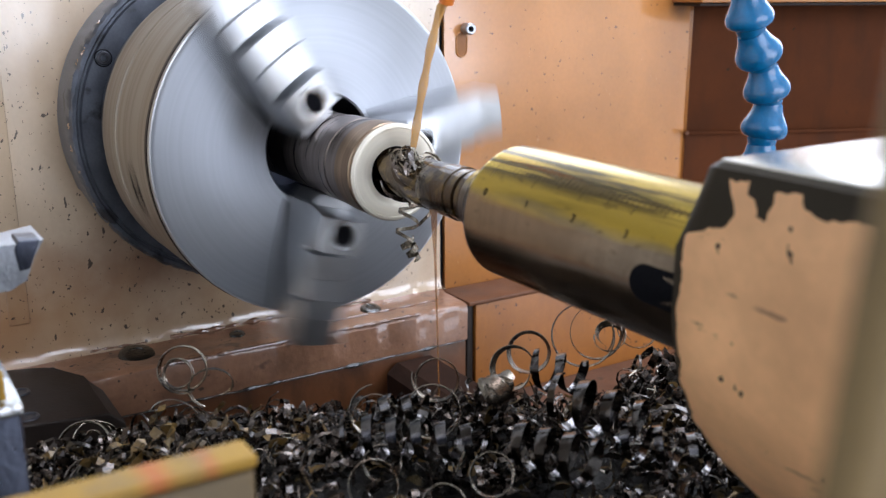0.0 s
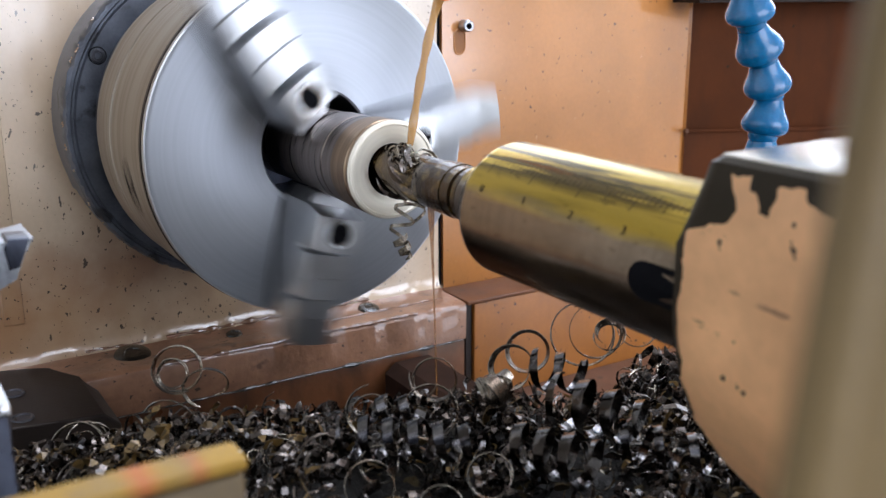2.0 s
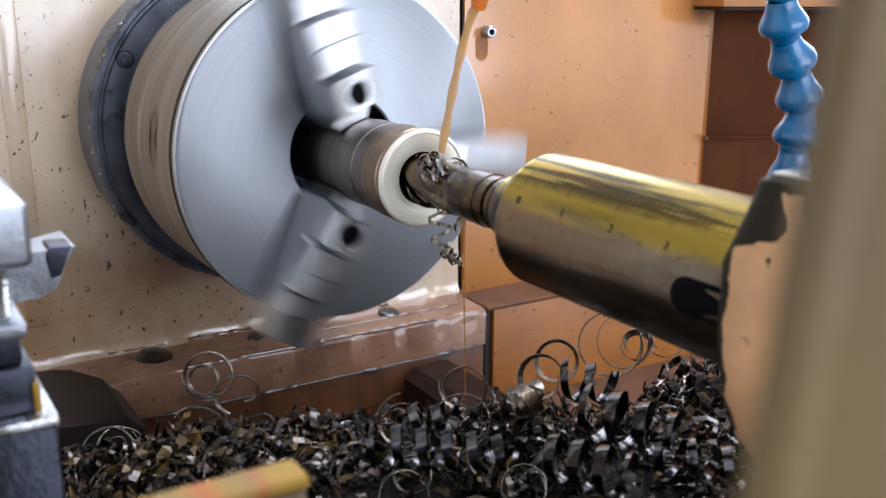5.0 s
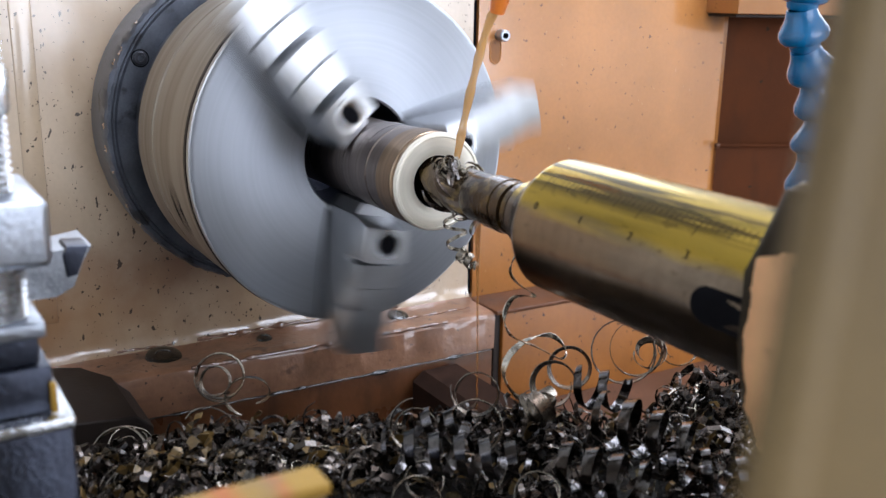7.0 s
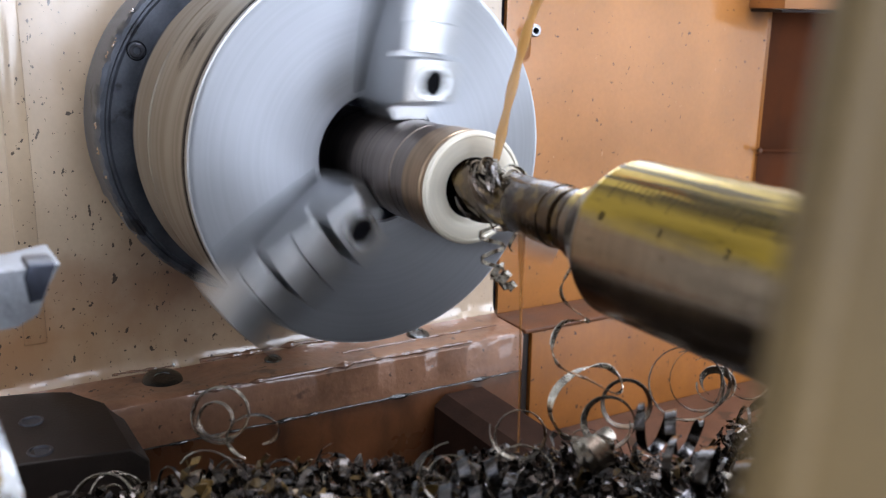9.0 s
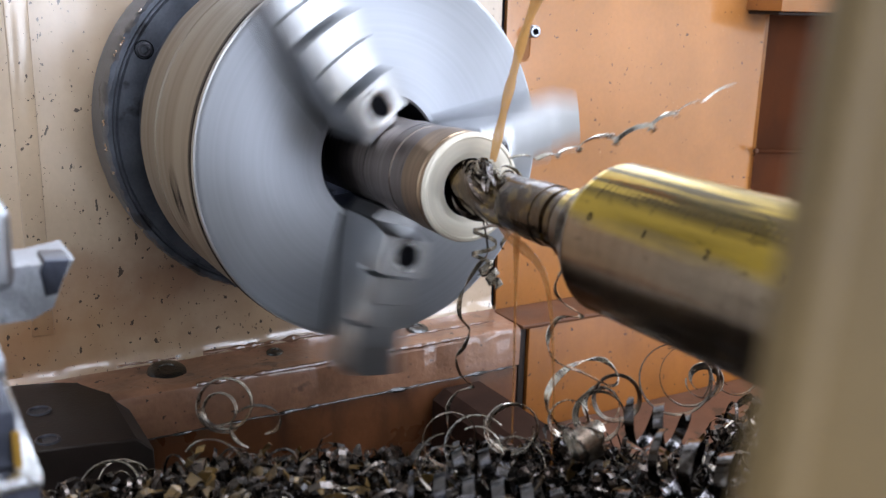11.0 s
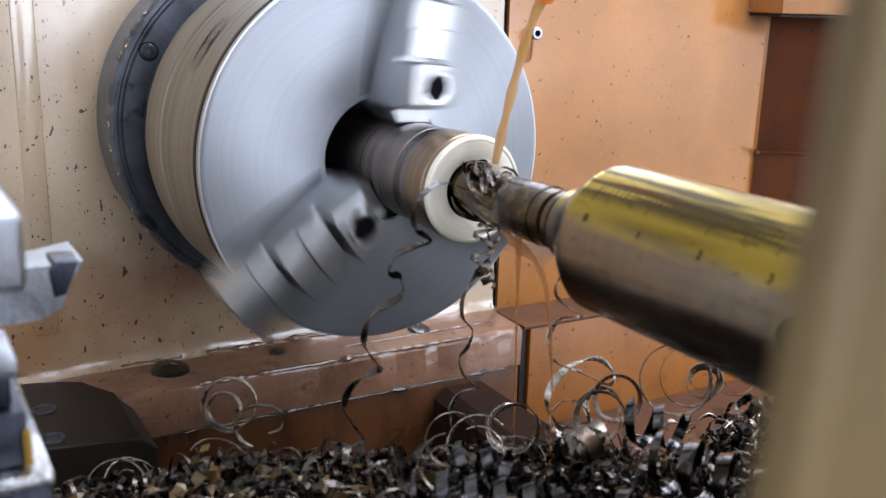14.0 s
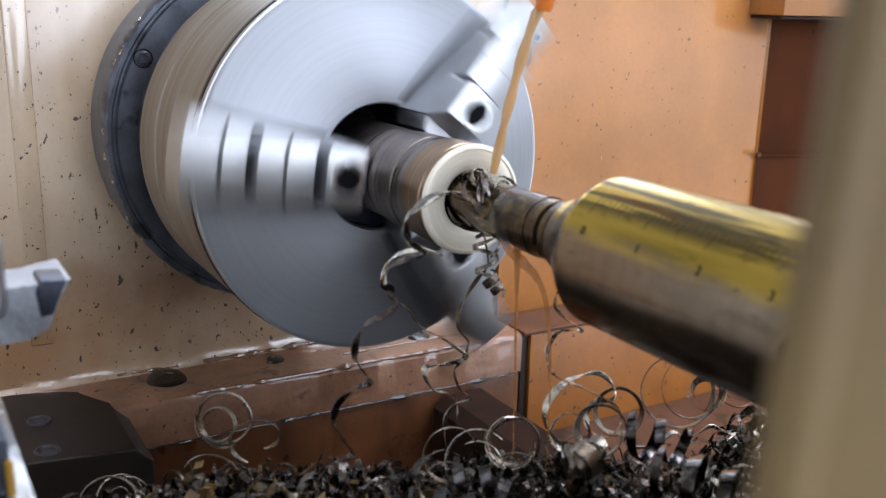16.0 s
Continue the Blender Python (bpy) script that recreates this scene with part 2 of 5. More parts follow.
# near-black colour that puts the shade into holes, slots and gaps
BLACK = surface("black_for_recess_shade", (0.006, 0.006, 0.008), 0.85, vary=0.4, scale=60)
FLANGE = surface("blackened_flange", (0.12, 0.13, 0.155), 0.40, metal=0.7, vary=0.35, scale=50, bump=0.08, dirt=(0.05, 0.05, 0.055), dirt_at=0.60, dirt_scale=40)
BOLT = surface("blackened_screw", (0.06, 0.06, 0.07), 0.4, metal=0.7, vary=0.3, scale=200)
WORK = surface("turned_steel", (0.37, 0.31, 0.28), 0.30, metal=1.0, vary=0.25, scale=40, fine=900, bump=0.05, stretch=(9, 0.4, 0.4))
WORK_RUST = surface("heat_tinted_steel", (0.46, 0.32, 0.21), 0.32, metal=1.0, vary=0.25, scale=40, bump=0.05, stretch=(9, 0.4, 0.4))
FACE = surface("freshly_faced_steel", (0.95, 0.88, 0.74), 0.45, metal=0.35, vary=0.05, scale=40, fine=900, bump=0.03)
turned_grain(FACE, 0.06)
QUILL = surface("oiled_ground_steel", (0.27, 0.21, 0.155), 0.24, metal=1.0, vary=0.22, scale=26, fine=700, bump=0.05, stretch=(0.35, 1.6, 1.6), dirt=(0.15, 0.115, 0.08), dirt_at=0.60, dirt_scale=16)


def oil_reflection_tint(m, colour, level):
    """Yellow oil and reflected orange panel, coloured onto a bar's upper side; ragged edge."""
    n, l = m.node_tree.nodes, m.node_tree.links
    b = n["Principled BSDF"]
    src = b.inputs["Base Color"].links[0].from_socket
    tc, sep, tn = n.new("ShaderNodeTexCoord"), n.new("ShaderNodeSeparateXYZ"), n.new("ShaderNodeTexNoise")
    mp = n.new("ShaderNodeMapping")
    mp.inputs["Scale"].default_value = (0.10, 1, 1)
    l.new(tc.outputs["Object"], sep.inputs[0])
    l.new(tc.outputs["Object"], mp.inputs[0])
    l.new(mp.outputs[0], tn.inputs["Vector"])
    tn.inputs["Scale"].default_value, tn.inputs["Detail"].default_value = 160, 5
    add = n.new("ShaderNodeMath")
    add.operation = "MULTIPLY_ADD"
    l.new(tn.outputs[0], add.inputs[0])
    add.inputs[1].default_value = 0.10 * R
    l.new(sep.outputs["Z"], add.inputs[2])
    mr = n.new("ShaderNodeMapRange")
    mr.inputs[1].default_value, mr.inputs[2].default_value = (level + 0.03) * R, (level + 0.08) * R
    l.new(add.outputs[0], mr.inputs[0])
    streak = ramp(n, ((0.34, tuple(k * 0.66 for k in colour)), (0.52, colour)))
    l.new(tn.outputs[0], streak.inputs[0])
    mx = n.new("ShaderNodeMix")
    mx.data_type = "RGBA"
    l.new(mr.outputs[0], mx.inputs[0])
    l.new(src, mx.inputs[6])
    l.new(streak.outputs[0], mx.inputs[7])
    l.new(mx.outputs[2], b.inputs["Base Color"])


worn(QUILL, (1, 0.05, 0.05), 420, 0.46, 0.66, (0.09, 0.065, 0.045), 0.22)
worn(QUILL, (0.6, 1, 1), 80, 0.48, 0.70, (0.36, 0.28, 0.20), 0.45)
# yellow oil and the orange panel's reflection, both put into the colour
oil_reflection_tint(QUILL, (0.52, 0.355, 0.058), 0.115)
worn(QUILL, (0.06, 1, 1), 190, 0.52, 0.58, (0.045, 0.028, 0.008), 0.85, (0.185, 0.215))
worn(QUILL, (0.5, 1, 1), 300, 0.62, 0.68, (0.06, 0.038, 0.012), 0.4)
QUILL.node_tree.nodes["Principled BSDF"].inputs["Coat Weight"].default_value = 0.2
QUILL.node_tree.nodes["Principled BSDF"].inputs["Coat Roughness"].default_value = 0.05
DRILL = surface("oily_drill_steel", (0.065, 0.038, 0.018), 0.22, metal=0.65, vary=0.45, scale=90, bump=0.25, coat=0.4, dirt=(0.15, 0.095, 0.03), dirt_at=0.54, dirt_scale=170)
ENGRAVE = surface("engraved_mark", (0.055, 0.036, 0.008), 0.9, vary=0.2)
TOOLSTEEL = surface("worn_toolholder_steel", (0.42, 0.45, 0.50), 0.34, metal=1.0, vary=0.25, scale=80, bump=0.2, dirt=(0.12, 0.12, 0.13), dirt_at=0.63, dirt_scale=60)
DARKSTEEL = surface("dark_post_steel", (0.055, 0.062, 0.085), 0.30, metal=0.8, vary=0.3, scale=60, bump=0.2, dirt=(0.30, 0.31, 0.33), dirt_at=0.72, dirt_scale=45)
THREAD = surface("bright_thread_steel", (0.62, 0.63, 0.64), 0.25, metal=1.0, vary=0.2, scale=200)
BEDWAY = surface("oily_black_bed_way", (0.024, 0.015, 0.011), 0.55, metal=0.4, vary=0.3, scale=50, bump=0.15)
WAY_BROWN = surface("oily_brown_bed_way", (0.035, 0.017, 0.011), 0.85, vary=0.3, scale=50, bump=0.15)
GLINT = surface("fresh_steel_chip", (0.62, 0.58, 0.50), 0.26, metal=1.0, vary=0.2, scale=250, bump=0.15)
OIL = surface("standing_oil", (0.20, 0.10, 0.06), 0.12, vary=0.3, scale=90, fine=400, bump=0.7, coat=1.0)
WAY_BROWN.node_tree.nodes["Principled BSDF"].inputs["Specular IOR Level"].default_value = 0.12
SPRING = surface("blued_spring_chip", (0.15, 0.14, 0.14), 0.13, metal=1.0, vary=0.45, scale=260, fine=1500, bump=0.10, dirt=(0.025, 0.018, 0.014), dirt_at=0.52, dirt_scale=90, stretch=(1, 1, 0.4), coat=0.4)
WET_BLACK = surface("wet_black_oil", (0.010, 0.008, 0.006), 0.22, vary=0.4, scale=90, fine=500, bump=0.6, coat=0.8)
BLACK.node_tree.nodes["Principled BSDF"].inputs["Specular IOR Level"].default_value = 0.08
BROWN_TOP.node_tree.nodes["Principled BSDF"].inputs["Specular IOR Level"].default_value = 0.3
SCRAP = surface("heaped_fine_scrap", (0.010, 0.0075, 0.0055), 0.45, metal=0.4, vary=0.5, scale=160, fine=900, bump=1.0, dirt=(0.10, 0.07, 0.025), dirt_at=0.6, dirt_scale=120)
CHIP = surface("blued_steel_chip", (0.060, 0.046, 0.038), 0.27, metal=1.0, vary=0.4, scale=300, fine=1500, bump=0.2, per_island=0.7, coat=0.45, coat_rough=0.06)
CHIP_PIECE = surface("loose_steel_curl", (0.085, 0.068, 0.056), 0.25, metal=1.0, vary=0.4, scale=300, fine=1500, bump=0.2, per_object=0.75, coat=0.45, coat_rough=0.06)
CHIP_BRIGHT = surface("bright_steel_chip", (0.28, 0.245, 0.20), 0.24, metal=1.0, vary=0.3, scale=250, fine=1500, bump=0.25, dirt=(0.16, 0.12, 0.09), dirt_at=0.56, dirt_scale=120)
CHIP_STRAW = surface("straw_coloured_chip", (0.12, 0.070, 0.018), 0.42, metal=0.4, vary=0.4, scale=250, bump=0.25, per_island=0.8, coat=0.3, coat_rough=0.08)
BLUE = surface("blue_hose_plastic", (0.002, 0.135, 0.33), 0.22, vary=0.2, scale=150, fine=700, bump=0.15, coat=0.3, coat_rough=0.04)
NOZZLE = surface("orange_nozzle_plastic", (0.75, 0.20, 0.03), 0.3, vary=0.1, scale=120)
STREAM = liquid("coolant", (0.72, 0.40, 0.13), 0.66)
DROP = liquid("coolant_thin", (0.66, 0.27, 0.06), 0.50)
MUSTARD = surface("mustard_board", (0.155, 0.099, 0.034), 0.6, vary=0.20, scale=14, bump=0.05)
YELLOW = surface("yellow_paint", (0.33, 0.185, 0.02), 0.65, vary=0.15, scale=60)
shade_or_stain(YELLOW, 0.045, 0.15, 0.045, 0.5, (0.40, 0.085, 0.025), 0.7)
shade_or_stain(YELLOW, 0.155, 0.15, 0.03, 0.5, (0.40, 0.085, 0.025), 0.6)
worn(YELLOW, (1, 0.6, 1), 120, 0.52, 0.66, (0.20, 0.13, 0.05), 0.6)
YELLOW_SIDE = surface("tan_bar_side", (0.14, 0.10, 0.05), 0.5, vary=0.15, scale=60)
PLASTER = surface("workshop_plaster", (0.62, 0.60, 0.55), 0.8, vary=0.1, scale=3, fine=60)
# unseen floor, kept pale to brighten reflections in the chuck's lower face
CONCRETE = surface("workshop_floor", (0.46, 0.455, 0.45), 0.7, vary=0.2, scale=4, fine=80)
CEILING = surface("workshop_ceiling", (0.66, 0.65, 0.62), 0.8, vary=0.08, scale=3, fine=60)
ROOT = {}


# ---- builders: coordinates in chuck radii from the spindle axis ----
def V(x, y, z):
    return Vector((x * R, y * R, AX + z * R))


def thing(name, label, category, at=(0, 0, 0), group="", kind=""):
    ob = new(name)
    ob.empty_display_size = 0.02
    ob.location = V(*at)
    ROOT[ob.name] = V(*at)
    return tagged(ob, label, category, group, kind)


def part(name, bm, material, parent, label="", smooth=True):
    root = ROOT[parent.name]
    bmesh.ops.translate(bm, verts=bm.verts, vec=-root)
    me = bpy.data.meshes.new(name)
    bm.normal_update()
    bm.to_mesh(me)
    bm.free()
    me.materials.append(material)
    if smooth:
        me.shade_smooth()
        me.set_sharp_from_angle(angle=radians(32))
    ob = new(name, me)
    ob.parent = parent
    ROOT[ob.name] = root
    return tagged(ob, label)


def single(name, bm, material, label, category, at=None, group="", kind="", smooth=True):
    """A thing that is one mesh."""
    root = V(*at) if at else V(0, 0, 0)
    bmesh.ops.translate(bm, verts=bm.verts, vec=-root)
    me = bpy.data.meshes.new(name)
    bm.to_mesh(me)
    bm.free()
    me.materials.append(material)
    if smooth:
        me.shade_smooth()
        me.set_sharp_from_angle(angle=radians(32))
    ob = new(name, me)
    ob.location = root
    ROOT[ob.name] = root
    return tagged(ob, label, category, group, kind)


def box(lo, hi, bevel=0.01, bm=None, seg=2):
    bm = bm or bmesh.new()
    vs = [bm.verts.new(V(x, y, z)) for x in (lo[0], hi[0]) for y in (lo[1], hi[1]) for z in (lo[2], hi[2])]
    fs = [bm.faces.new([vs[i] for i in q]) for q in ((0, 1, 3, 2), (4, 6, 7, 5), (0, 4, 5, 1), (2, 3, 7, 6), (0, 2, 6, 4), (1, 5, 7, 3))]
    if bevel:
        es = list({e for f in fs for e in f.edges})
        bmesh.ops.bevel(bm, geom=es, offset=bevel * R, segments=seg, affect="EDGES", profile=0.5)
    return bm


def turned(profile, seg=96, bm=None, centre=(0, 0), a0=0.0):
    """A body of revolution round the spindle axis (or a parallel one) from (x, radius) pairs."""
    bm = bm or bmesh.new()
    rings = []
    for x, r in profile:
        if r < 1e-6:
            rings.append([bm.verts.new(V(x, *centre))])
        else:
            rings.append([bm.verts.new(V(x, centre[0] + r * math.cos(a0 + 2 * math.pi * i / seg), centre[1] + r * math.sin(a0 + 2 * math.pi * i / seg))) for i in range(seg)])
    for a, b in zip(rings, rings[1:]):
        for i in range(seg):
            j = (i + 1) % seg
            q = [a[i % len(a)], a[j % len(a)], b[j % len(b)], b[i % len(b)]]
            q = list(dict.fromkeys(q))
            if len(q) > 2:
                bm.faces.new(q)
    bmesh.ops.recalc_face_normals(bm, faces=bm.faces)
    return bm


def spun(profile, at, axis, seg=24, bm=None):
    """A body of revolution from (height, radius) pairs along an axis from a point."""
    bm = bm or bmesh.new()
    axis = Vector(axis).normalized()
    q = axis.to_track_quat("Z", "Y")
    rings = []
    for h, r in profile:
        ring = []
        for i in range(seg if r > 1e-6 else 1):
            a = 2 * math.pi * i / seg
            p = Vector(at) + q @ Vector((r * math.cos(a), r * math.sin(a), h))
            ring.append(bm.verts.new(V(*p)))
        rings.append(ring)
    for a, b in zip(rings, rings[1:]):
        for i in range(seg):
            j = (i + 1) % seg
            f = list(dict.fromkeys([a[i % len(a)], a[j % len(a)], b[j % len(b)], b[i % len(b)]]))
            if len(f) > 2:
                bm.faces.new(f)
    bmesh.ops.recalc_face_normals(bm, faces=bm.faces)
    return bm


def tube(points, radius, seg=10, bm=None):
    """A round rod through points; radius is a number or one for each point."""
    bm = bm or bmesh.new()
    pts = [Vector(p) for p in points]
    rad = radius if isinstance(radius, (list, tuple)) else [radius] * len(pts)
    rings = []
    for i, p in enumerate(pts):
        d = (pts[min(i + 1, len(pts) - 1)] - pts[max(i - 1, 0)]).normalized()
        q = d.to_track_quat("Z", "Y")
        rings.append([bm.verts.new(V(*(p + q @ Vector((rad[i] * math.cos(2 * math.pi * k / seg), rad[i] * math.sin(2 * math.pi * k / seg), 0))))) for k in range(seg)])
    for a, b in zip(rings, rings[1:]):
        for k in range(seg):
            bm.faces.new((a[k], a[(k + 1) % seg], b[(k + 1) % seg], b[k]))
    bm.faces.new(rings[0][::-1])
    bm.faces.new(rings[-1])
    bmesh.ops.recalc_face_normals(bm, faces=bm.faces)
    return bm


def prism(outline, x0, x1, bevel=0.02, bm=None):
    """An outline of (y, z) pairs drawn out along x."""
    bm = bm or bmesh.new()
    a = [bm.verts.new(V(x0, y, z)) for y, z in outline]
    b = [bm.verts.new(V(x1, y, z)) for y, z in outline]
    n = len(a)
    fs = [bm.faces.new(a[::-1]), bm.faces.new(b)]
    fs += [bm.faces.new((a[i], a[(i + 1) % n], b[(i + 1) % n], b[i])) for i in range(n)]
    bmesh.ops.recalc_face_normals(bm, faces=bm.faces)
    if bevel:
        bmesh.ops.bevel(bm, geom=list({e for f in fs[:2] for e in f.edges}), offset=bevel * R, segments=3, affect="EDGES", profile=0.5)
    return bm


def upright(outline, z0, z1, bevel=0.008):
    """A plan outline drawn up from z0 to z1."""
    bm = bmesh.new()
    a = [bm.verts.new(V(x, y, z0)) for x, y in outline]
    b = [bm.verts.new(V(x, y, z1)) for x, y in outline]
    caps = [bm.faces.new(a), bm.faces.new(b[::-1])]
    for i in range(len(a)):
        bm.faces.new((a[i], a[(i + 1) % len(a)], b[(i + 1) % len(a)], b[i]))
    bmesh.ops.recalc_face_normals(bm, faces=bm.faces)
    if bevel:
        bmesh.ops.bevel(bm, geom=list({e for f in caps for e in f.edges}), offset=bevel * R, segments=2, affect="EDGES", profile=0.5)
    return bm


def ribbon(points, sides, width, thick, bm, taper=True):
    """A strip of swarf: a thin bar of rectangular section along points, its width along the sides."""
    rings = []
    m = len(points)
    for i, (p, s) in enumerate(zip(points, sides)):
        d = (points[min(i + 1, m - 1)] - points[max(i - 1, 0)]).normalized()
        s = (s - d * s.dot(d)).normalized()
        n = d.cross(s)
        k = min(1.0, 0.25 + 6.0 * min(i, m - 1 - i) / m) if taper else 1.0
        w = width * k * 0.5
        h = thick * 0.5
        rings.append([bm.verts.new(V(*(p + s * a + n * b))) for a, b in ((-w, -h), (w, -h), (w, h), (-w, h))])
    for a, b in zip(rings, rings[1:]):
        for k in range(4):
            bm.faces.new((a[k], a[(k + 1) % 4], b[(k + 1) % 4], b[k]))
    bm.faces.new(rings[0][::-1])
    bm.faces.new(rings[-1])


def coil(bm, start, end, radius, turns, width, thick, rng, ends=1.0, wobble=0.12, per=14, edge=0.0):
    """A helical chip from start to end. edge tilts the strip from lying on the helix (0) to standing on edge (1)."""
    a, b = Vector(start), Vector(end)
    ax = (b - a).normalized()
    q = ax.to_track_quat("Z", "Y")
    ph = rng.uniform(0, 6.28)
    n = max(6, int(turns * per))
    pts, sides = [], []
    for i in range(n + 1):
        u = i / n
        ang = ph + 2 * math.pi * turns * u
        rr = radius * (1 + wobble * math.sin(3.1 * u + ph)) * (1 - (1 - ends) * u)
        out = q @ Vector((math.cos(ang), math.sin(ang), 0))
        pts.append(a + (b - a) * u + out * rr)
        sides.append(ax * (1 - edge) + out * edge)
    ribbon(pts, sides, width, thick, bm)


# ---- the room round the machine ----
def room():
    t = 0.2
    x0, x1, y0, y1, h = -2.4, 3.4, -2.4, 3.0, 3.1

    def wall(name, lo, hi, hole=None, axis=0, low_opening=None):
        bm = bmesh.new()
        if hole is None:
            parts = [(lo, hi)]
        else:
            (u0, u1), (w0, w1) = hole
            k = 1 - axis
            parts = []
            for a, b, c, d in ((lo[k], u0, lo[2], hi[2]), (u1, hi[k], lo[2], hi[2]), (u0, u1, lo[2], w0), (u0, u1, w1, hi[2])):
                p, q = list(lo), list(hi)
                p[k], q[k], p[2], q[2] = a, b, c, d
                parts.append((p, q))
            if low_opening:
                # an added, unseen opening from floor to window for the chuck's fill lamp
                p, q = parts.pop(2)
                left, right = list(q), list(p)
                left[k], right[k] = low_opening
                parts += [(p, left), (right, q)]
        for p, q in parts:
            bmesh.ops.create_cube(bm, size=1, matrix=Matrix.LocRotScale([(s + e) / 2 for s, e in zip(p, q)], None, [e - s for s, e in zip(p, q)]))
        me = bpy.data.meshes.new(name)
        bm.to_mesh(me)
        bm.free()
        me.materials.append(PLASTER)
        tagged(new(name, me), "pale plastered workshop wall", "wall", kind="structure")

    wall("wall_west", (x0 - t, y0, 0), (x0, y1, h), ((0.0, 2.4), (1.6, 2.8)), 0)
    wall("wall_east", (x1, y0, 0), (x1 + t, y1, h), ((-0.8, 2.6), (1.0, 2.85)), 0, (1.15, 2.15))
    wall("wall_south", (x0 - t, y0 - t, 0), (x1 + t, y0, h), ((-1.2, 1.8), (1.15, 2.85)), 1)
    wall("wall_north", (x0 - t, y1, 0), (x1 + t, y1 + t, h), ((-2.2, 0.2), (1.3, 2.8)), 1)
    for name, z0, z1, m, label in (("floor", -0.2, 0.0, CONCRETE, "unseen concrete workshop floor kept pale to bounce light"), ("ceiling", h, h + 0.2, CEILING, "pale workshop ceiling with a roof light")):
        bm = bmesh.new()
        hole = name == "ceiling"
        pieces = [(x0 - t, x1 + t, y0 - t, y1 + t)] if not hole else [(x0 - t, -0.4, y0 - t, y1 + t), (1.0, x1 + t, y0 - t, y1 + t), (-0.4, 1.0, y0 - t, 0.2), (-0.4, 1.0, 1.4, y1 + t)]
        for a, b, c, d in pieces:
            bmesh.ops.create_cube(bm, size=1, matrix=Matrix.LocRotScale(((a + b) / 2, (c + d) / 2, (z0 + z1) / 2), None, (b - a, d - c, z1 - z0)))
        me = bpy.data.meshes.new(name)
        bm.to_mesh(me)
        bm.free()
        me.materials.append(m)
        tagged(new(name, me), label, name, kind="structure")


# ---- headstock ----
def headstock():
    hs = thing("lathe_headstock", "cream-painted cast lathe headstock spattered with oil", "lathe headstock", (-1.95, 0, -1.75))
    # the face runs down into a rounded shoulder and a foot
    prof = [(-4.2, 1.45), (-1.95, 1.45), (-1.95, -1.60), (-1.942, -1.665), (-1.915, -1.712), (-1.86, -1.735), (-1.62, -1.742), (-1.54, -1.748), (-1.512, -1.762), (-1.50, -1.79), (-1.50, -2.07), (-4.2, -2.07)]
    bm = bmesh.new()
    ys = [-4.5, -3.2] + [-2.0 + 4.03 * k / 110 for k in range(111)]
    rows = []
    for k, y in enumerate(ys):
        row = []
        for i, (x, z) in enumerate(prof):
            wob = 0.018 * noise.noise(Vector((y * 2.2, i * 0.25, 0))) + 0.006 * noise.noise(Vector((y * 8.0, i * 0.3, 4))) if 3 <= i <= 9 else 0.0
            row.append(bm.verts.new(V(x + wob, y, z + wob * 0.8)))
        rows.append(row)
    for a, b in zip(rows, rows[1:]):
        for i in range(len(prof) - 1):
            bm.faces.new((a[i], b[i], b[i + 1], a[i + 1]))
    bm.faces.new(rows[-1][::-1])
    bmesh.ops.recalc_face_normals(bm, faces=bm.faces)
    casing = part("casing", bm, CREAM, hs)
    casing.data.materials.append(FOOT)
    for p in casing.data.polygons:
        if p.center.z + ROOT[hs.name].z < AX - 1.70 * R:
            p.material_index = 1
    part("lower_foot", box((-2.4, -1.02, -3.3), (-1.515, 2.03, -2.085), 0.015), FOOT_LOW, hs, "oily reddish-brown painted foot")
    n = 150
    path = [(-1.500 + 0.006 * noise.noise(Vector((k * 0.3, 0, 7))), -0.98 + 2.98 * k / n, -2.076 + 0.010 * noise.noise(Vector((k * 0.12, 3, 0)))) for k in range(n + 1)]
    part("seam_tar", tube(path, [0.005 + 0.022 * max(0.0, noise.noise(Vector((k * 0.11, 9, 1)))) ** 0.7 for k in range(n + 1)], 8), WET_BLACK, hs, "ragged black oil in the joint of the foot")
    # standing oil along the foot's upper edge and in the corner under the face
    for y0, y1, x, z, k0, big in ((-0.62, 1.55, -1.508, -1.756, 2.0, 0.016), (-0.45, 1.30, -1.925, -1.700, 5.0, 0.018), (-1.05, -0.55, -1.93, -1.70, 8.0, 0.010), (0.55, 1.9, -1.70, -1.738, 11.0, 0.008)):
        m = int((y1 - y0) * 60)
        line = []
        for k in range(m + 1):
            y = y0 + (y1 - y0) * k / m
            i = 8 if x > -1.6 else (4 if x < -1.8 else 6)
            wob = 0.018 * noise.noise(Vector((y * 2.2, i * 0.25, 0))) + 0.006 * noise.noise(Vector((y * 8.0, i * 0.3, 4)))
            line.append((x + wob, y, z + wob * 0.8 + 0.004 + 0.006 * noise.noise(Vector((k * 0.09, k0, 3)))))
        part("oil_bead", tube(line, [0.002 + 1.35 * big * max(0.0, 0.55 + noise.noise(Vector((k * 0.16, k0, 6)))) for k in range(m + 1)], 8), OIL, hs, "wet glossy bead of oil along the edge")
    for y, r in ((-0.745, 0.125), (0.045, 0.06), (1.235, 0.085)):
        bm = spun([(-0.01, r * 1.1), (0.010, r * 1.05), (0.022, r * 0.85), (0.026, r * 0.5), (0.020, r * 0.45), (0.020, 0)], (-1.79, y, -1.735), (0.25, 0, 1), 28)
        part("foot_bolt", bm, WET_BLACK, hs, "dark oily recessed bolt head")
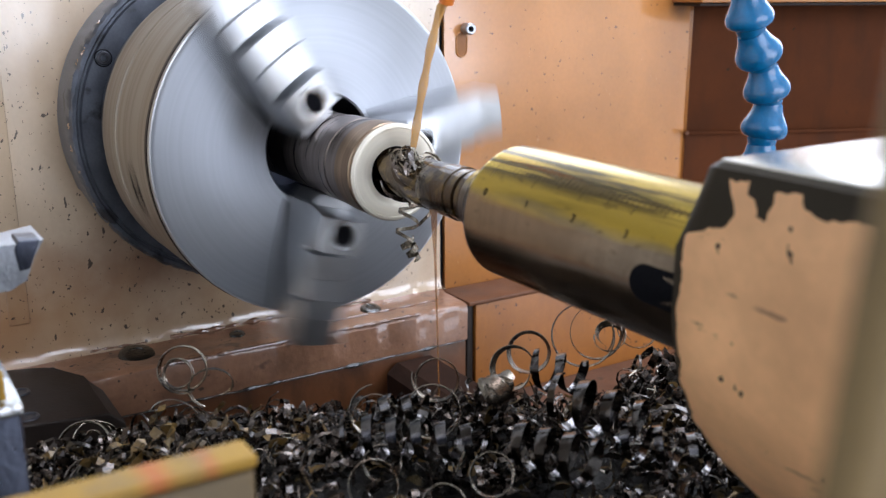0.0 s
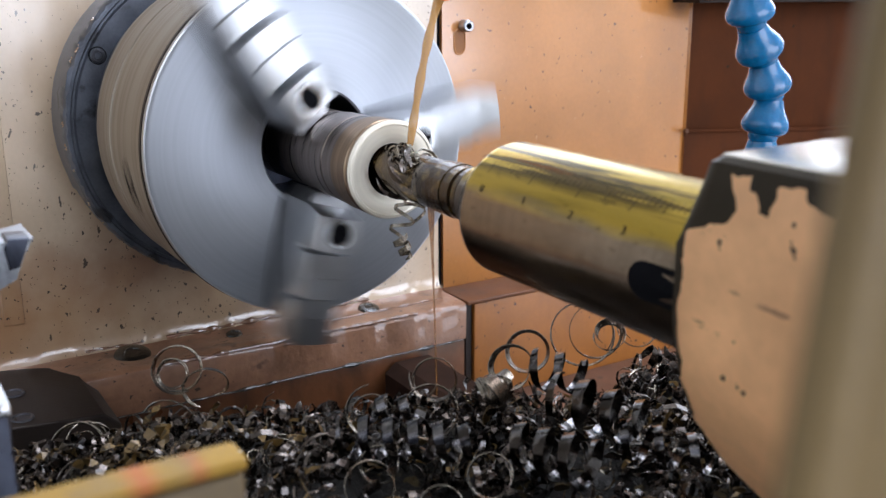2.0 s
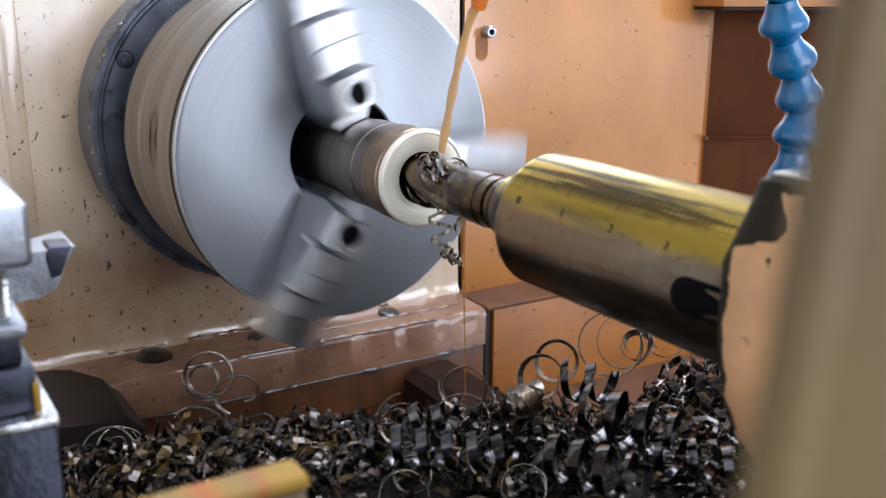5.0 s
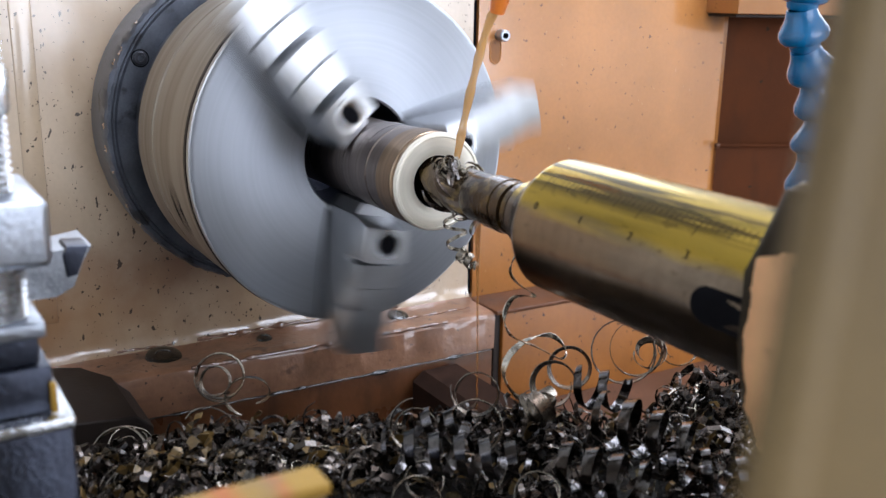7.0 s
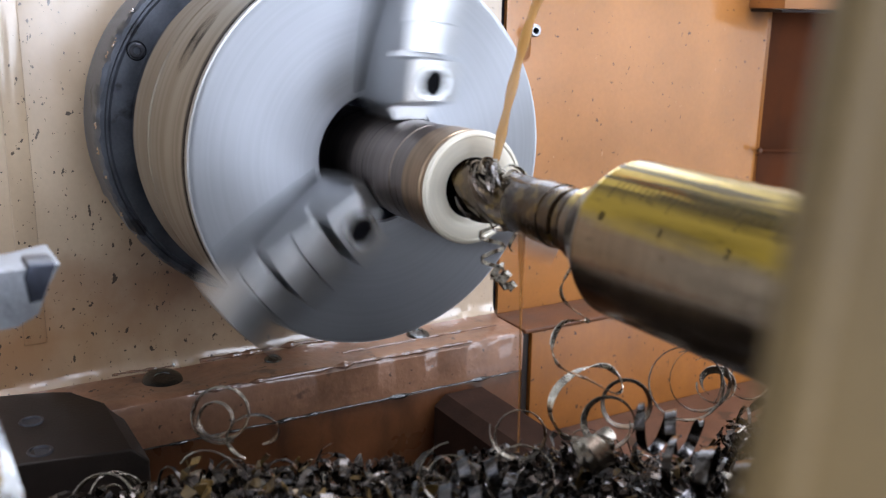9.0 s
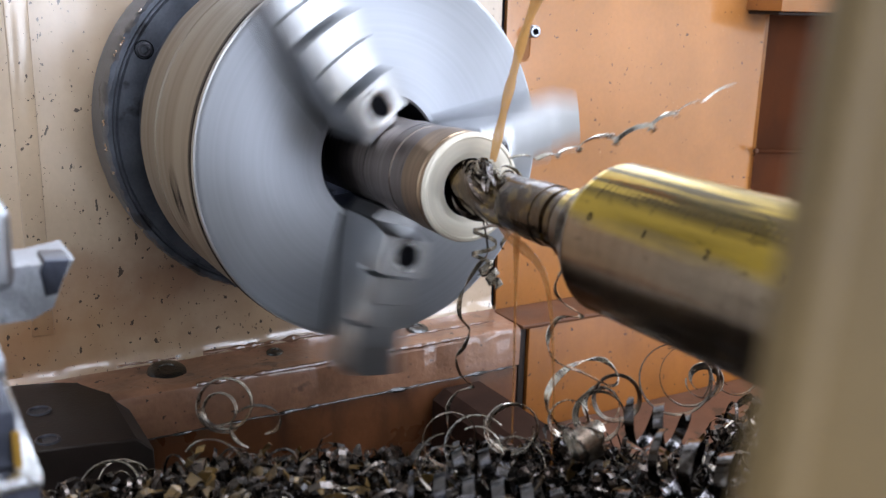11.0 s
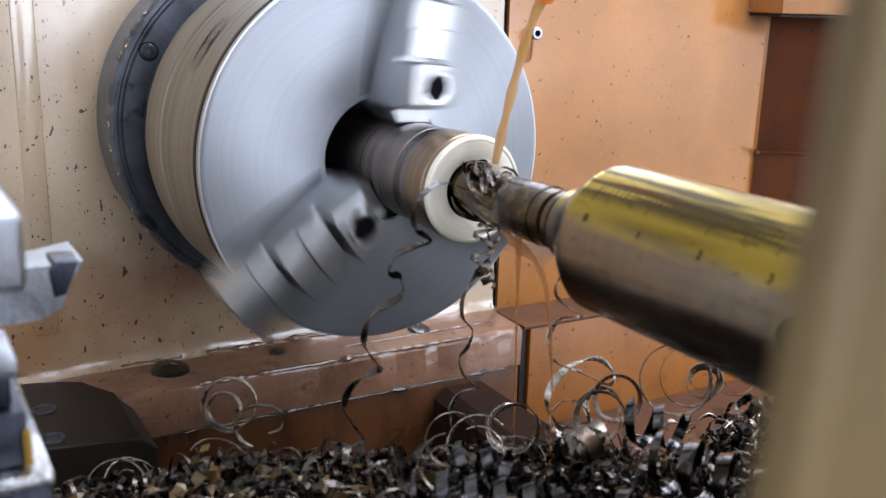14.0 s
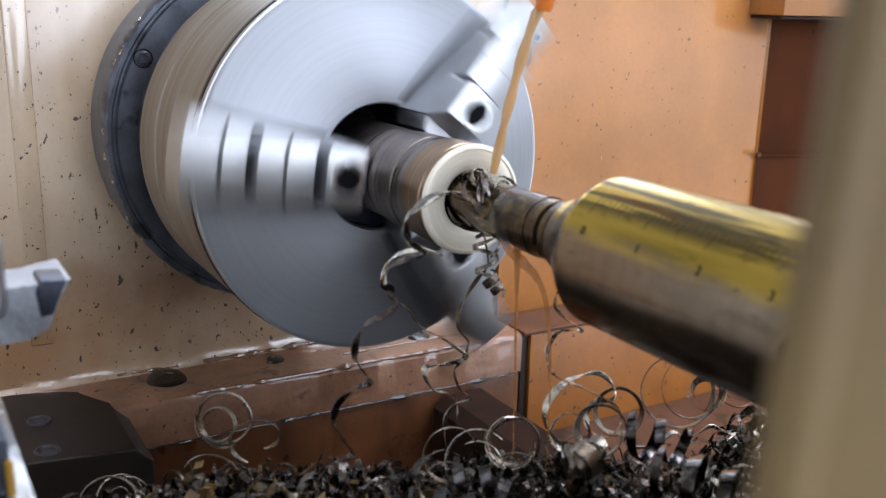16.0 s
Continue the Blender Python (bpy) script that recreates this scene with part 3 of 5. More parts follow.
    # raised vertical seams of the cast face
    for y, w in ((-1.50, 0.07), (-1.95, 0.10)):
        part("casting_seam", box((-1.99, y - w, -1.4), (-1.940, y + w, 1.4), 0.009, seg=3), CREAM, hs)
    # ring behind the chuck
    fl = thing("spindle_flange", "blackened round spindle flange with socket screws", "spindle flange", (-1.43, 0, 0))
    bm = turned([(-1.96, 0.5), (-1.96, 1.10), (-1.80, 1.112), (-1.56, 1.124), (-1.445, 1.126), (-1.42, 1.110), (-1.42, 1.085), (-1.435, 1.075), (-1.435, 1.06), (-1.41, 1.05), (-1.41, 0.93), (-1.24, 0.92), (-1.22, 0.5)], 240)
    for v in bm.verts:
        if math.hypot(v.co.y, v.co.z - AX) > 1.105 * R:
            k = 1 + 0.012 * noise.noise(v.co * 260) + 0.008 * noise.noise(v.co * 700)
            v.co.y, v.co.z = v.co.y * k, AX + (v.co.z - AX) * k
    part("ring", bm, FLANGE, fl)
    rng = random.Random(77)
    for k in range(26):
        a = math.radians(rng.uniform(95, 215))
        bm = bmesh.new()
        r0, x0, da = rng.uniform(1.112, 1.13), rng.uniform(-1.47, -1.425), rng.uniform(0.01, 0.035)
        pts = [Vector((x0, (r0 + 0.006 * math.sin(i * 2.0 + k)) * math.cos(a + da * i / 4), (r0 + 0.006 * math.sin(i * 2.0 + k)) * math.sin(a + da * i / 4))) for i in range(5)]
        ribbon(pts, [Vector((1, 0.2, 0.3))] * 5, rng.uniform(0.010, 0.024), 0.006, bm, True)
        part("paint_flake", bm, CREAM, fl, "flake of cream paint on the rim")
    for k in range(3):
        y, z = -0.875, 0.482
        rr, a0 = math.hypot(y, z), math.atan2(z, y) + math.radians(120 * k)
        y, z = rr * math.cos(a0), rr * math.sin(a0)
        s = part("socket_screw", spun([(-0.03, 0.045), (0.018, 0.045), (0.026, 0.038), (0.026, 0.022), (-0.01, 0.02), (-0.01, 0)], (-1.415, y, z), (1, 0, 0), 24), BOLT, fl)
        part("counterbore", spun([(0.0, 0.060), (0.010, 0.058), (0.012, 0.052), (0.0, 0.048)], (-1.418, y, z), (1, 0, 0), 24), BLACK, s)


def splash_panel():
    pn = thing("splash_panel", "orange-painted sheet steel cover panel spattered with oil", "cover panel", (-1.97, 3.5, -1.7))
    front = [(-1.955, 2.085), (-1.955, 4.985), (-1.93, 5.005)]
    part("sheet", upright(front + [(-2.02, 5.12), (-2.10, 5.0), (-2.10, 2.085)], -1.80, 1.40), ORANGE, pn)
    part("edge_gap", box((-2.2, 2.032, -1.72), (-1.99, 2.083, 1.40), 0), BLACK, pn, "dark gap beside the headstock")
    # keyhole slot with its screw
    slot = bmesh.new()
    c = []
    for k in range(24):
        a = 2 * math.pi * k / 24
        c.append((2.26 + 0.055 * math.cos(a), (0.40 if math.sin(a) < 0 else 0.50) + (0.065 if math.sin(a) < 0 else 0.045) * math.sin(a)))
    vs = [slot.verts.new(V(-1.9525, y, z)) for y, z in c]
    slot.faces.new(vs)
    # flat face in darker orange paints the shade inside the slot
    part("keyhole_slot", slot, ORANGE_LOW, pn, "flat keyhole slot with its shade in the colour", smooth=False)
    part("slot_rim", tube([(-1.952, y * 1.0, z) for y, z in c + c[:1]], 0.007, 6), ORANGE, pn)
    sc = part("screw", spun([(-0.05, 0.05), (0.10, 0.05), (0.115, 0.04), (0.115, 0.026), (0.06, 0.024), (0.06, 0)], (-1.95, 2.30, 0.575), (1, -0.15, 0), 20), TOOLSTEEL, pn, "grey socket head screw")
    part("hex_socket", spun([(0.0, 0.027), (0.002, 0.0)], (-1.885, 2.29, 0.575), (1, -0.15, 0), 6), BLACK, sc)
    side = thing("rear_guard", "rear splash guard with its shade in the brown-orange paint", "splash guard", (-2.0, 6.5, -1.7))
    def along(x, y, k):
        return (x + 0.42 * k, y + 0.91 * k)
    part("upper_sheet", upright([(-1.945, 4.992), along(-1.945, 4.992, 4.5), along(-2.10, 5.14, 4.5), (-2.10, 5.14)], -0.535, 0.75), ORANGE_SHADED, side)
    part("lower_sheet", upright([(-1.925, 4.99), along(-1.925, 4.99, 4.5), along(-2.10, 5.14, 4.5), (-2.10, 5.14)], -2.6, -0.552), ORANGE_SHADED, side)
    part("lap_seam", tube([(-1.92, 4.995, -0.545), (*along(-1.92, 4.995, 1.2), -0.55), (*along(-1.92, 4.995, 4.4), -0.545)], 0.022, 8), ORANGE_SHADED, side, "rounded lap where the sheets meet")
    part("weld_blob", spun([(0.0, 0.0), (0.01, 0.025), (0.03, 0.03), (0.05, 0.02), (0.06, 0.0)], (-1.90, 4.96, -0.54), (1, -0.4, 0.1), 14), BROWN_TOP, side, "small oily weld blob")
    part("top_box", upright([(-2.45, 4.72), (-1.55, 4.72), along(-1.55, 4.72, 5), along(-2.45, 4.72, 5)], 0.765, 1.40, 0.02), ORANGE, side, "orange upper edge of the guard")
    # dark strip added under the edge for the shade that lies there
    part("bottom_lip", upright([(-2.02, 4.75), (-1.60, 4.75), along(-1.60, 4.75, 4.9), along(-2.02, 4.75, 4.9)], 0.735, 0.762), BEDWAY, side, "dark strip for the shade under the top edge")
    ck = thing("chip_chute", "orange-painted steel chip chute with an oily brown ledge", "chip chute", (-1.6, 3.5, -2.6))
    part("front_plate", box((-1.60, 2.12, -3.3), (-1.50, 6.2, -1.775), 0.012), ORANGE_LOW, ck)
    part("ledge", box((-1.955, 2.045, -1.772), (-1.485, 6.2, -1.735), 0.012), BROWN_TOP, ck, "oily brown ledge")
    part("floor_plate", box((-1.495, 1.76, -2.76), (0.9, 6.2, -2.67), 0.01), CHUTE_FLOOR, ck, "oily pinkish-brown floor of the chute")
    # dark strip fills the gap beside the foot in place of its shade
    part("side_strip", box((-1.62, 2.05, -3.3), (-1.535, 2.115, -1.775), 0.008), BEDWAY, ck, "dark strip for the shaded gap beside the foot")


def lathe_bed():
    bed = thing("lathe_bed", "black oily cast-iron lathe bed ways", "lathe bed", (-0.5, 0, -3.3))
    part("front_way", prism([(-2.3, -3.2), (-2.3, -1.72), (-1.75, -1.70), (-1.17, -1.745), (-1.07, -1.84), (-1.05, -3.2)], -1.93, -0.86, 0.016), BEDWAY, bed)
    part("front_way_step", prism([(-2.3, -3.2), (-2.3, -2.02), (-1.10, -2.02), (-0.92, -2.12), (-0.92, -3.2)], -0.86, 2.6, 0.02), BEDWAY, bed)
    part("rear_way", prism([(1.20, -3.2), (1.20, -2.20), (1.30, -2.12), (1.62, -2.12), (1.72, -2.25), (1.72, -3.2)], -1.48, 2.4, 0.03), WAY_BROWN, bed)
    part("tray", box((-1.55, -0.95, -3.3), (4.5, 1.2, -3.0), 0.02), FOOT_LOW, bed, "oily brown tray between the ways")
    part("saddle", box((0.95, -2.3, -2.0), (3.6, 3.2, -1.62), 0.03), BEDWAY, bed, "saddle buried under chips")
    for x, y, z in ((-1.434, -1.625, -1.708), (-0.99, -1.643, -1.708)):
        part("way_screw", spun([(0, 0.075), (0.012, 0.07), (0.012, 0.058), (0.002, 0.05), (0.002, 0)], (x, y, z), (0, 0, 1), 22), BOLT, bed)


# ---- chuck, workpiece, quill, drill ----
def chuck():
    ck = thing("lathe_chuck", "spinning three-jaw lathe chuck of bright turned steel", "lathe chuck")
    face = turned([(-0.03, 0.335), (-0.6, 0.32), (-0.6, 0.2)], 96)
    part("bore", face, DARKSTEEL, ck, "dark bore of the chuck")
    part("face", turned([(-0.012, 0.335), (0.0, 0.345), (0.0, 0.975), (-0.010, 0.993), (-0.03, 1.0)], 160), CHUCK, ck, "bright turned steel face")
    part("rim_edge", turned([(-0.014, 0.994), (-0.014, 1.005), (-0.046, 1.006), (-0.050, 1.0)], 160), JAW, ck, "bright chamfered edge of the rim")
    # dark ring laid on the body for the dark gap behind the edge
    part("oil_line", turned([(-0.052, 1.0), (-0.054, 1.010), (-0.085, 1.010), (-0.088, 1.0)], 160), BEDWAY, ck, "dark ring for the gap behind the edge")
    part("body", turned([(-0.032, 0.999), (-0.06, 1.002), (-0.72, 1.002), (-0.735, 0.99), (-0.75, 0.99), (-0.765, 1.0), (-1.07, 1.0), (-1.09, 0.985), (-1.09, 0.4)], 160), CHUCK_SIDE, ck, "oily chuck rim")
    for k in range(3):
        th = 2 * math.pi * k / 3

        def turn(bm):
            bmesh.ops.transform(bm, matrix=Matrix.Translation((0, 0, AX)) @ Matrix.Rotation(th, 4, "X") @ Matrix.Translation((0, 0, -AX)), verts=bm.verts)
            return bm

        w = 0.135
        # black slab on the face paints the slot's shade
        slot = part("jaw_slot", turn(box((-0.02, -w - 0.012, 0.34), (0.004, w + 0.012, 0.985), 0)), BLACK, ck, "flat black slab in place of a shaded jaw slot")
        outline = [(0.30, 0.006), (0.30, 0.33), (0.34, 0.50), (0.53, 0.50), (0.535, 0.30), (0.556, 0.30), (0.561, 0.43), (0.695, 0.425), (0.697, 0.39), (0.704, 0.39), (0.706, 0.40), (0.825, 0.395),
                   (0.829, 0.20), (0.847, 0.20), (0.851, 0.31), (0.962, 0.305), (0.964, 0.26), (0.972, 0.26), (0.974, 0.27), (1.135, 0.25), (1.135, 0.006)]
        bm = bmesh.new()
        la = [bm.verts.new(V(x, -w, z)) for z, x in outline]
        lb = [bm.verts.new(V(x, w, z)) for z, x in outline]
        caps = [bm.faces.new(la), bm.faces.new(lb[::-1])]
        for i in range(len(la)):
            bm.faces.new((la[i], la[(i + 1) % len(la)], lb[(i + 1) % len(la)], lb[i]))
        bmesh.ops.recalc_face_normals(bm, faces=bm.faces)
        bmesh.ops.bevel(bm, geom=list({e for f in caps for e in f.edges}), offset=0.014 * R, segments=2, affect="EDGES", profile=0.5)
        jaw = part("jaw", turn(bm), JAW, ck, "stepped bright steel jaw")
        tip = bmesh.new()
        ta = [tip.verts.new(V(x, -y, z)) for x, y, z in ((0.02, 0.085, 0.236), (0.32, 0.085, 0.236), (0.32, 0.125, 0.298), (0.02, 0.125, 0.298))]
        tb = [tip.verts.new(V(x, y, z)) for x, y, z in ((0.02, 0.085, 0.236), (0.32, 0.085, 0.236), (0.32, 0.125, 0.298), (0.02, 0.125, 0.298))]
        tip.faces.new(ta)
        tip.faces.new(tb[::-1])
        for i in range(4):
            tip.faces.new((ta[i], ta[(i + 1) % 4], tb[(i + 1) % 4], tb[i]))
        bmesh.ops.recalc_face_normals(tip, faces=tip.faces)
        part("jaw_tip", turn(tip), JAW, jaw, "tapered gripping tip")
        bm = bmesh.new()
        spun([(-0.06, 0.052), (0.004, 0.052), (0.004, 0.066), (-0.001, 0.068)], (0.50, 0, 0.425), (1, 0, 0), 20, bm)
        spun([(0.002, 0.0), (0.002, 0.052)], (0.499, 0, 0.425), (1, 0, 0), 20, bm)
        part("screw_hole", turn(bm), BLACK, jaw, "screw hole closed by a black disc for its shade")
        part("hole_chamfer", turn(spun([(-0.004, 0.058), (0.0075, 0.062), (0.0085, 0.082), (-0.002, 0.088)], (0.50, 0, 0.425), (1, 0, 0), 28)), THREAD, jaw, "bright chamfer round the screw hole")
        # pinion socket on the rim
        bm = spun([(0.0, 0.085), (0.006, 0.08), (0.006, 0.055), (-0.04, 0.05), (-0.04, 0)], (-0.42, 0.866, 0.5), (0, 0.866, 0.5), 24)
        part("pinion_socket", turn(bm), BLACK, ck, "dark key socket in the rim")
    return ck


def workpiece():
    wp = thing("workpiece", "turned round steel bar being drilled in the chuck", "workpiece")
    part("bar", turned([(-0.5, 0.0), (-0.5, 0.232), (0.36, 0.232), (0.37, 0.24), (0.56, 0.24), (0.565, 0.233), (0.58, 0.233), (0.585, 0.243), (0.70, 0.243)], 96), WORK, wp)
    part("collar", turned([(0.70, 0.243), (0.705, 0.250), (0.86, 0.252), (0.868, 0.246), (0.876, 0.246), (0.884, 0.254), (0.905, 0.254)], 96), WORK_RUST, wp, "brown heat-tinted collar")
    part("end_face", turned([(0.905, 0.254), (0.922, 0.246), (0.924, 0.234), (0.917, 0.228), (0.917, 0.166), (0.911, 0.156), (0.905, 0.136)], 96), FACE, wp, "freshly faced bright end")
    # the hole's shade is put into its black colour
    part("drilled_hole", turned([(0.905, 0.136), (0.30, 0.134), (0.25, 0.0)], 64), BLACK, wp, "drilled hole coloured black for its shade")
    return wp


def quill():
    ql = thing("tailstock_quill", "oiled steel tailstock quill with engraved scale", "tailstock quill", (3.0, 0, 0))
    rq = 0.283
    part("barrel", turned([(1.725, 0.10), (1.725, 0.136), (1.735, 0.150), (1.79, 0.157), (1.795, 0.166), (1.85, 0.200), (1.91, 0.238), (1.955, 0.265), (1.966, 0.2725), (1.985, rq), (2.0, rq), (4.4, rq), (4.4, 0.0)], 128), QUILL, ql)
    # keyway: a flat black patch on the barrel stands in for its shaded pocket
    bm = bmesh.new()
    pts = []
    for k in range(13):
        a = math.pi / 2 + math.pi * k / 12
        pts.append((3.045 + 0.068 * math.cos(a), 0.064 * math.sin(a)))
    pts += [(3.9, -0.064), (3.9, 0.064)]

    def on_barrel(x, s, r):
        a = math.radians(179.5) + s / rq
        return V(x, r * math.cos(a), r * math.sin(a))
    top = [bm.verts.new(on_barrel(x, -s, rq + 0.0015)) for x, s in pts]
    cen = bm.verts.new(on_barrel(3.3, 0, rq + 0.0015))
    for i in range(len(top)):
        bm.faces.new((top[i], top[(i + 1) % len(top)], cen))
    part("keyway", bm, BLACK, ql, "flat black patch in place of a shaded keyway", smooth=False)
    # engraved scale: eight divisions to the inch
    bm = bmesh.new()
    a0 = math.pi - 1.02

    def mark(x, a, b, w):
        vs = [bm.verts.new(V(xx, (rq + 0.001) * math.cos(t), (rq + 0.001) * math.sin(t))) for xx, t in ((x - w, a), (x + w, a), (x + w, b), (x - w, b))]
        bm.faces.new(vs)
    for i in range(0, 44):
        x = 2.075 + 0.0272 * i
        long = 0.30 if i % 10 == 0 else (0.22 if i % 5 == 0 else 0.15)
        for j in range(3):
            mark(x, a0 + long * j / 3, a0 + long * (j + 1) / 3, 0.0012)
    tagged(part("engraved_scale", bm, ENGRAVE, ql, "engraved graduation lines", smooth=False), kind="stuff")
    for x, text in ((2.095, "0"), (2.368, "1"), (2.64, "2"), (2.912, "3"), (3.184, "4")):
        cu = bpy.data.curves.new("numeral", "FONT")
        cu.body, cu.size, cu.align_x, cu.extrude = text, 0.044 * R, "CENTER", 0.0004 * R
        me = bpy.data.meshes.new_from_object(bpy.data.objects.new("numeral", cu))
        me.materials.append(ENGRAVE)
        ob = new("numeral", me)
        a = math.pi - 0.44
        y, z = (rq + 0.002) * math.cos(a), (rq + 0.002) * math.sin(a)
        n = Vector((0, y, z)).normalized()
        up = Vector((0, -n.z, n.y)) * -1
        xdir = up.cross(n)
        ob.matrix_basis = Matrix((( *xdir, 0), (*up, 0), (*n, 0), (0, 0, 0, 1))).transposed()
        ob.location = V(x, y, z) - ROOT[ql.name]
        ob.parent = ql
        ROOT[ob.name] = ROOT[ql.name]
        bpy.data.curves.remove(cu)
    return ql


def drill():
    dr = thing("twist_drill", "oily dark twist drill held in the tailstock", "twist drill", (1.5, 0, 0))
    part("shank", turned([(1.30, 0.0), (1.30, 0.112), (1.32, 0.119), (1.45, 0.121), (1.452, 0.126), (1.56, 0.127), (1.562, 0.122), (1.63, 0.123), (1.635, 0.106), (1.66, 0.106), (1.665, 0.128), (1.70, 0.130), (1.705, 0.122), (1.76, 0.122), (1.76, 0.0)], 48), DRILL, dr)
    # fluted body: a two-lobed section drawn out with a twist
    bm = bmesh.new()
    rings = []
    n, m = 44, 40
    for i in range(n + 1):
        x = 0.45 + (1.31 - 0.45) * i / n
        tw = 2 * math.pi * (x / 0.95) + 0.9
        ring = []
        for k in range(m):
            a = 2 * math.pi * k / m
            c = abs(math.cos(a))
            r = 0.118 * (1.0 - 0.62 * max(0.0, (c - 0.55) / 0.45) ** 0.8)
            ring.append(bm.verts.new(V(x, r * math.cos(a + tw), r * math.sin(a + tw))))
        rings.append(ring)
    for a, b in zip(rings, rings[1:]):
        for k in range(m):
            bm.faces.new((a[k], a[(k + 1) % m], b[(k + 1) % m], b[k]))
    bm.faces.new(rings[-1])
    bm.faces.new(rings[0][::-1])
    bmesh.ops.recalc_face_normals(bm, faces=bm.faces)
    part("fluted_body", bm, DRILL, dr, "oily spiral-fluted cutting end")
    return dr


def tailstock():
    ts = thing("tailstock", "tailstock casting with peeling peach paint and bare edges", "tailstock", (4.4, 0.2, -1.6))
    prof = [(0.55, 0.44), (-0.275, 0.44), (-0.298, 0.425), (-0.308, 0.34), (-0.315, 0.17), (-0.318, -0.08), (-0.285, -0.26), (-0.21, -0.42), (-0.07, -0.60), (0.18, -0.84), (0.5, -1.05), (0.75, -1.6), (1.3, -1.6), (1.2, 0.2)]
    bm = bmesh.new()
    xs = [3.185, 3.20, 3.23, 3.32, 3.48, 3.6, 3.8, 4.1, 4.6, 5.6]
    rng = random.Random(8)
    rings = []
    for i, x in enumerate(xs):
        s = {0: 0.94, 1: 0.975}.get(i, 1.0)
        rings.append([bm.verts.new(V(max(x, 3.19 + 0.10 * min(1.0, max(0.0, (z - 0.17) / 0.26)) + 0.02 * i) + 0.006 * rng.uniform(-1, 1), y * s, z * s if z < 0.42 else z * (1 - (1 - s) * 0.3))) for y, z in prof])
    for a, b in zip(rings, rings[1:]):
        for k in range(len(prof)):
            bm.faces.new((a[k], a[(k + 1) % len(prof)], b[(k + 1) % len(prof)], b[k]))
    bm.faces.new(rings[0][::-1])
    bm.faces.new(rings[-1])
    bmesh.ops.recalc_face_normals(bm, faces=bm.faces)
    bmesh.ops.subdivide_edges(bm, edges=bm.edges, cuts=1, use_grid_fill=True)
    part("casting", bm, PEACH_PEELED, ts)
    part("top_pad", upright([(3.315, -0.268), (4.8, -0.268), (4.8, 0.50), (3.31, 0.50)], 0.430, 0.4455, 0.004), MACHINED, ts, "bright machined top")


def peeling():
    """Peach paint that has flaked off the rims of the casting, down to bare oily iron."""
    m = surface("peeling_paint", (0.85, 0.465, 0.225), 0.45, vary=0.16, scale=30, fine=250, bump=0.2, specks=0.0)
    worn(m, (1, 1, 1), 24, 0.52, 0.72, (0.60, 0.33, 0.17), 0.6)
    worn(m, (0.3, 1, 1), 130, 0.68, 0.71, (0.20, 0.11, 0.06), 0.7)
    worn(m, (1, 1, 1), 120, 0.715, 0.725, (0.035, 0.022, 0.014), 0.95, None, 2)
    n, l = m.node_tree.nodes, m.node_tree.links
    b = n["Principled BSDF"]
    src = b.inputs["Base Color"].links[0].from_socket
    tc = n.new("ShaderNodeTexCoord")
    sep = n.new("ShaderNodeSeparateXYZ")
    l.new(tc.outputs["Object"], sep.inputs[0])
    tn = n.new("ShaderNodeTexNoise")
    tn.inputs["Scale"].default_value, tn.inputs["Detail"].default_value = 170, 5
    l.new(tc.outputs["Object"], tn.inputs["Vector"])

    def math_node(op, a, b_):
        k = n.new("ShaderNodeMath")
        k.operation = op
        for i, val in enumerate((a, b_)):
            if isinstance(val, (int, float)):
                k.inputs[i].default_value = val
            else:
                l.new(val, k.inputs[i])
        return k.outputs[0]
    # wear along the front rim, and a bare patch on the shoulder whose lower edge runs in lobes
    lobes = ((3.18, 0.19), (3.279, 0.232), (3.348, 0.256), (3.388, 0.30), (3.402, 0.398), (3.462, 0.405), (3.474, 0.31), (3.508, 0.305), (3.542, 0.355), (3.56, 0.388), (3.626, 0.398), (3.66, 0.362), (3.712, 0.342), (3.80, 0.36))
    along = n.new("ShaderNodeMapRange")
    along.inputs[1].default_value, along.inputs[2].default_value = (3.18 - 4.4) * R, (3.82 - 4.4) * R
    warp = n.new("ShaderNodeTexNoise")
    warp.inputs["Scale"].default_value = 90
    l.new(tc.outputs["Object"], warp.inputs["Vector"])
    l.new(math_node("ADD", sep.outputs["X"], math_node("MULTIPLY", math_node("SUBTRACT", warp.outputs[0], 0.5), 0.14 * R)), along.inputs[0])
    edge = ramp(n, [((x - 3.18) / 0.64, (2 * z,) * 3) for x, z in lobes])
    edge.color_ramp.interpolation = "EASE"
    l.new(along.outputs[0], edge.inputs[0])
    level = math_node("ADD", math_node("MULTIPLY", edge.outputs[0], 0.5 * R), 1.6 * R)
    upper = math_node("MULTIPLY", math_node("SUBTRACT", sep.outputs["Z"], level), 1000)
    front = math_node("MULTIPLY", math_node("SUBTRACT", (3.228 - 4.4) * R, sep.outputs["X"]), 520)
    wear = math_node("ADD", math_node("MAXIMUM", front, upper), math_node("MULTIPLY", math_node("SUBTRACT", tn.outputs[0], 0.5), 3.2))
    r = ramp(n, ((0.0, (0, 0, 0)), (0.04, (1, 1, 1))))
    l.new(wear, r.inputs[0])
    mx = n.new("ShaderNodeMix")
    mx.data_type = "RGBA"
    l.new(r.outputs[0], mx.inputs[0])
    l.new(src, mx.inputs[6])
    mx.inputs[7].default_value = (0.032, 0.025, 0.016, 1)
    l.new(mx.outputs[2], b.inputs["Base Color"])
    dull = n.new("ShaderNodeMapRange")
    dull.inputs[3].default_value, dull.inputs[4].default_value = 0.5, 0.14
    l.new(r.outputs[0], dull.inputs[0])
    l.new(dull.outputs[0], b.inputs["Specular IOR Level"])
    return m


PEACH_PEELED = peeling()


